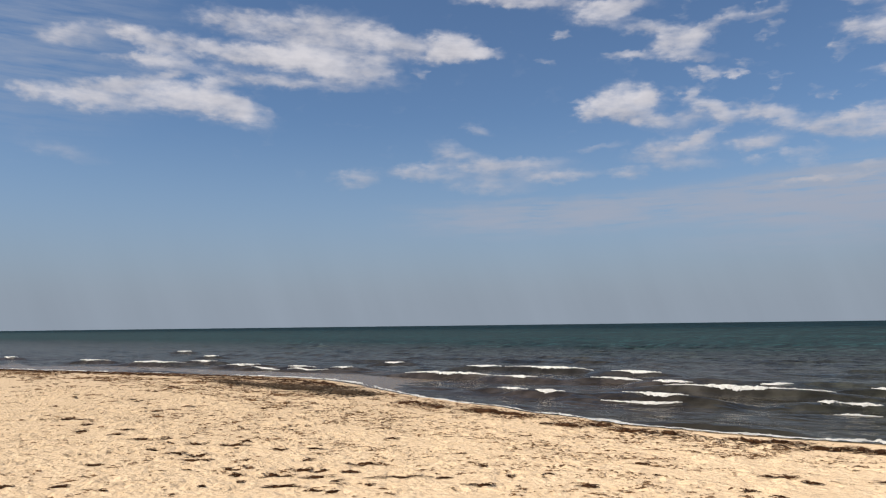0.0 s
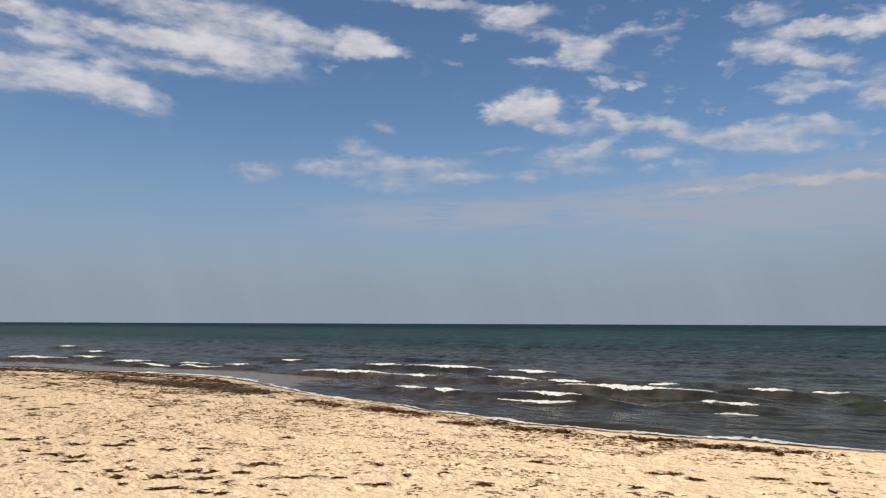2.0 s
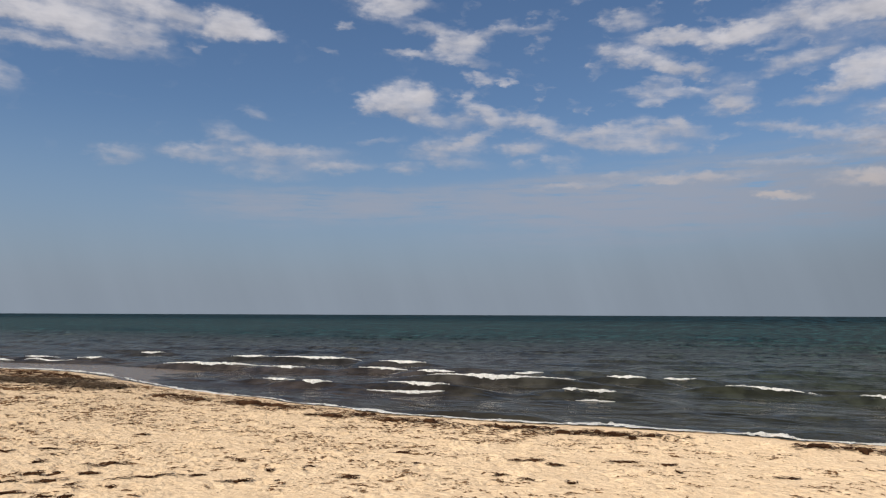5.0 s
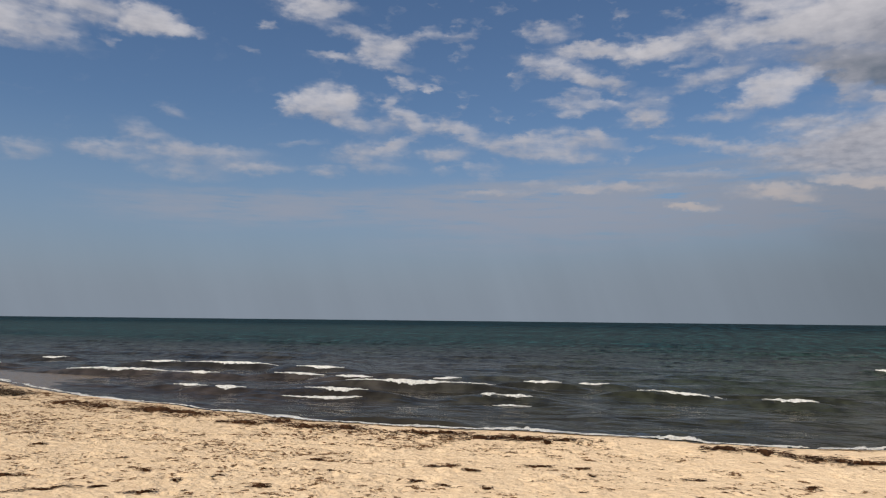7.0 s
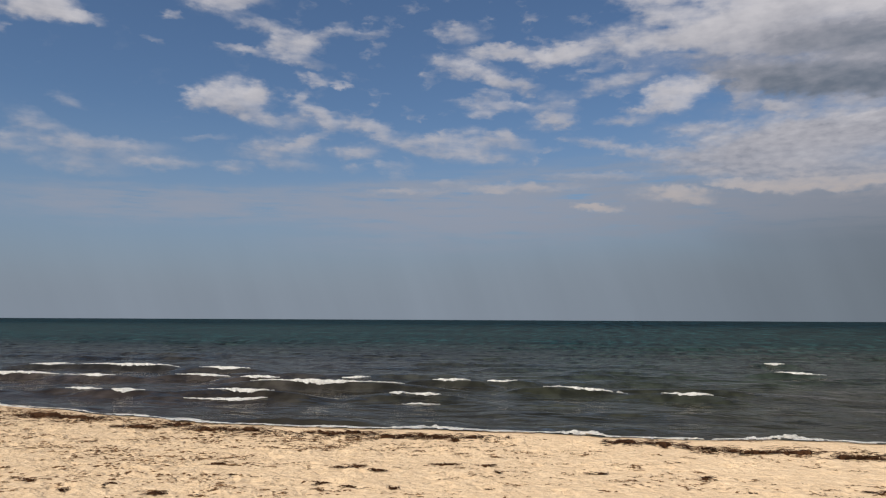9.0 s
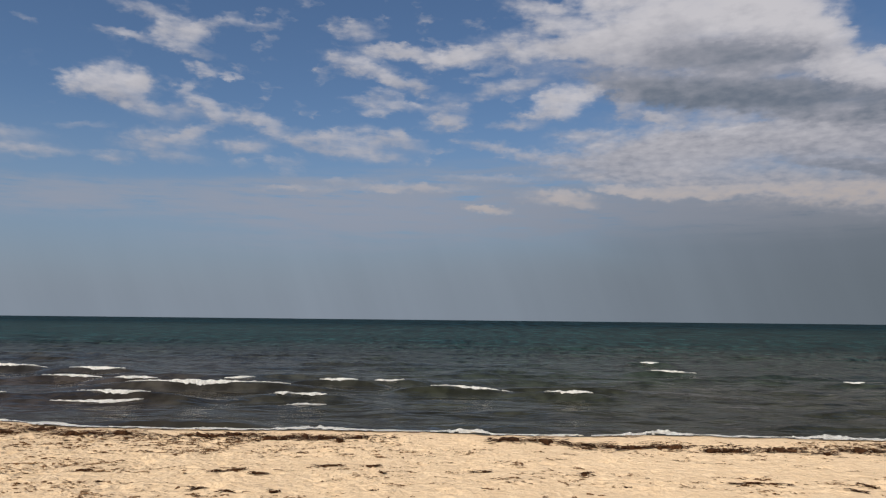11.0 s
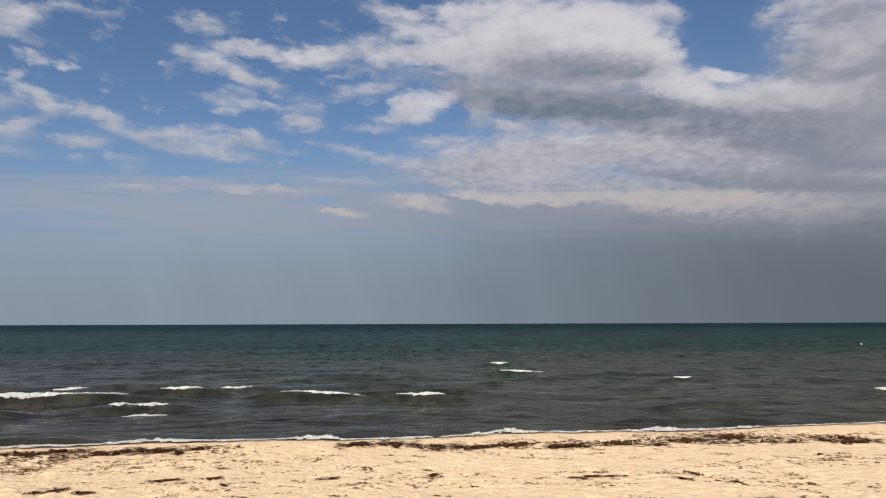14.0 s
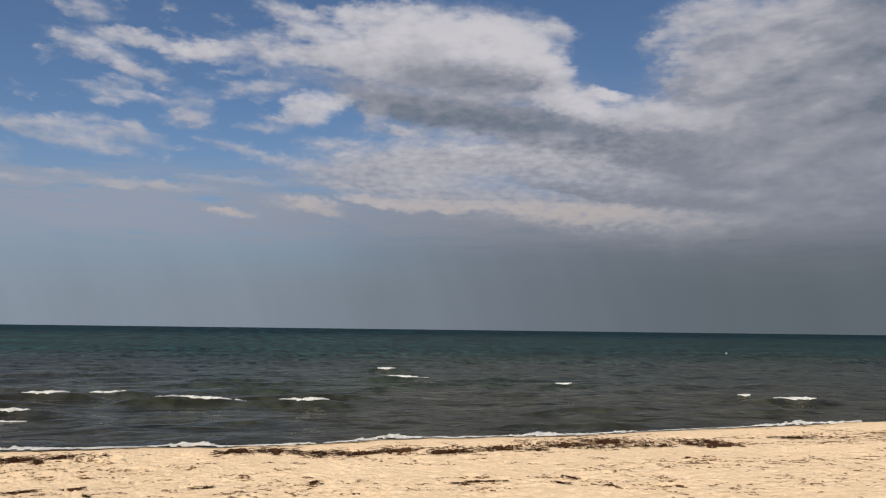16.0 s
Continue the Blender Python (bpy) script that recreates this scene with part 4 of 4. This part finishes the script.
CLUMPS_WEST = [(-14.98, 5.72, 0.70, 0.25), (-14.02, 5.71, 0.17, 0.25), (-13.23, 5.30, 0.17, 0.25), (-11.55, 5.54, 0.38, 0.25), (-12.77, 5.87, 0.19, 0.2),
               (-12.28, 5.45, 0.20, 0.2), (-10.58, 5.91, 0.22, 0.24), (-11.22, 5.87, 0.27, 0.22), (-9.99, 5.28, 0.21, 0.28), (-9.55, 5.37, 0.20, 0.3),
               (-9.17, 5.12, 0.27, 0.22), (-10.47, 5.23, 0.19, 0.2), (-10.05, 6.20, 0.34, 0.22), (-10.22, 6.53, 0.15, 0.25), (-9.09, 6.32, 0.20, 0.2),
               (-8.66, 5.55, 0.10, 0.2), (-8.29, 5.12, 0.19, 0.16), (-7.89, 4.94, 0.17, 0.15), (-7.58, 4.78, 0.08, 0.14), (-7.56, 5.27, 0.29, 0.22),
               (-6.99, 4.91, 0.27, 0.14), (-10.71, 4.21, 0.20, 0.2), (-9.81, 4.11, 0.15, 0.18)]
CLUMPS_MIDDLE = [(-9.01, 2.85, 0.11, 0.2), (-8.60, 3.24, 0.15, 0.14), (-8.57, 4.68, 0.09, 0.16), (-8.03, 3.45, 0.07, 0.1), (-7.59, 4.32, 0.06, 0.1),
                 (-8.18, 6.16, 0.12, 0.24), (-7.69, 5.71, 0.21, 0.18), (-7.47, 5.82, 0.15, 0.2), (-7.21, 5.56, 0.25, 0.2), (-6.83, 5.55, 0.11, 0.16),
                 (-7.45, 6.52, 0.43, 0.22), (-6.45, 6.14, 0.53, 0.14), (-6.30, 5.57, 0.08, 0.16), (-6.04, 6.45, 0.14, 0.14), (-7.13, 5.99, 0.16, 0.15),
                 (-6.26, 7.38, 0.09, 0.14), (-5.53, 7.02, 0.07, 0.1), (-5.45, 6.37, 0.24, 0.11), (-5.30, 7.43, 0.10, 0.12), (-5.14, 6.62, 0.06, 0.1),
                 (-8.84, 6.80, 0.21, 0.18), (-8.94, 8.36, 0.17, 0.18), (-6.52, 4.99, 0.15, 0.12), (-6.32, 5.07, 0.10, 0.15)]
CLUMPS_EAST = [(-3.20, 9.10, 0.20, 0.16), (-3.42, 9.04, 0.13, 0.13), (-2.89, 8.94, 0.17, 0.12), (-4.38, 8.29, 0.07, 0.13), (-4.93, 8.92, 0.19, 0.15),
               (-4.51, 7.12, 0.11, 0.13), (-3.19, 8.03, 0.14, 0.11), (-2.41, 8.03, 0.09, 0.16), (-4.61, 7.19, 0.18, 0.12), (-2.25, 9.64, 0.26, 0.17),
               (-1.75, 9.75, 0.17, 0.16), (-1.52, 9.26, 0.06, 0.13), (-1.45, 8.31, 0.08, 0.1), (-2.80, 7.95, 0.21, 0.09), (0.82, 9.62, 0.14, 0.22),
               (1.19, 8.97, 0.08, 0.13), (-0.41, 9.53, 0.21, 0.1), (4.05, 8.69, 0.14, 0.14), (2.67, 9.25, 0.48, 0.11), (3.81, 9.22, 0.15, 0.13),
               (3.56, 8.96, 0.17, 0.1), (6.03, 10.36, 0.08, 0.15)]
for a, b, length, width in CLUMPS_WEST + CLUMPS_MIDDLE + CLUMPS_EAST:
    weed_mass(a, b, length * 1.1, width * 0.8, count, WEED, "seaweed_clump", 0.016, 1.0, turn=math.atan2(-a, b) * 0.85)
    count += 1

# countless small scraps over the whole beach
rng = np.random.RandomState(77)
py = random.Random(5)
verts, faces = [], []


def scatter(count, a_low, a_high, spread, low, high, lean_by, loose):
    """Scraps of weed in small torn patches, in drifts that follow the shore, with single strands between them."""
    made = 0
    while made < count:
        a, e = rng.uniform(a_low, a_high), abs(rng.normal(0, 1)) * spread + 0.25
        b = float(edge_of(a)) - e
        if b < 2.2 or (e > 6.5 and rng.rand() < 0.4):
            continue
        streak = float(grain_at(a * 0.35, b * 1.3, 81)) + 0.6 * float(grain_at(a * 1.6, b * 3.1, 82))
        if streak + np.interp(a, [-20, -8, 2, 12], lean_by) < rng.uniform(-loose, 0.9):
            continue
        around = 1 if rng.rand() < 0.45 else int(rng.uniform(3, 9))
        size = rng.uniform(0.6, 1.6) * high
        along = 0.85 * math.atan2(-a, b) + rng.normal(0, 0.25)
        for _ in range(around):
            u, v = rng.normal(0, 1) * size * 1.1, rng.normal(0, 1) * size * 0.55
            x, y = (a, b) if around == 1 else (a + u * math.cos(along) - v * math.sin(along), b + u * math.sin(along) + v * math.cos(along))
            long = rng.uniform(low, high) * (1 + 0.6 * (rng.rand() > 0.85))
            blade(verts, faces, py, x, y, float(beach_at(x, y)) + 0.003, long, long * rng.uniform(0.25, 0.55), along + rng.normal(0.0, 0.35), 0.003)
            made += 1


scatter(19000, -24, -4, 5.0, 0.025, 0.07, [0.4, 0.3, 0.0, 0.0], 0.4)
scatter(6500, -5, 14, 5.0, 0.02, 0.06, [0.4, 0.3, 0.1, 0.1], 0.3)
scatter(4500, -46, -14, 4.5, 0.06, 0.20, [0.4, 0.3, 0.0, 0.0], 0.2)
scatter(4000, 4, 16, 5.0, 0.016, 0.06, [0.4, 0.3, 0.2, 0.2], 0.5)
scraps = new("seaweed_scraps", raw_mesh("seaweed_scraps", verts, faces, BITS, False))
scraps.matrix_world = SHORE
tagged(scraps, "countless small brown scraps of dried seaweed strewn over sand", "seaweed", kind="stuff")

# litter of torn weed along the wrack line
verts, faces = [], []
for _ in range(6500):
    a = rng.uniform(-15, 12)
    heap = 0.15 + 0.9 * float(grain_at(a * 0.8, 2.0, 85)) + 0.6 * float(grain_at(a * 3.0, 6.0, 86))
    if heap < rng.rand():
        continue
    e = float(np.interp(a, [-15, -9, -6, 0, 6, 10], [1.4, 0.75, 0.95, 0.9, 1.45, 1.7])) + 0.25 * float(grain_at(a * 0.9, 4.0, 87)) + rng.normal(0, 0.16)
    b = float(edge_of(a)) - e
    long = rng.uniform(0.03, 0.11)
    blade(verts, faces, py, a, b, float(beach_at(a, b)) + 0.003, long, long * rng.uniform(0.15, 0.35), rng.normal(0.0, 0.6), 0.012)
for _ in range(2200):
    a = rng.uniform(-47, -15)
    e = 0.5 + abs(rng.normal(0, 1)) * 0.7
    b = float(edge_of(a)) - e
    if float(grain_at(a * 0.3, b * 1.1, 88)) + 0.25 < rng.uniform(-0.6, 0.9):
        continue
    long = rng.uniform(0.10, 0.32)
    blade(verts, faces, py, a, b, float(beach_at(a, b)) + 0.004, long, long * rng.uniform(0.2, 0.4), rng.normal(0.0, 0.5) + 0.6 * math.atan2(-a, b), 0.02)
litter = new("wrack_litter", raw_mesh("wrack_litter", verts, faces, WEED, False))
litter.matrix_world = SHORE
tagged(litter, "torn dark seaweed strands littered along the wrack line", "seaweed", kind="stuff")
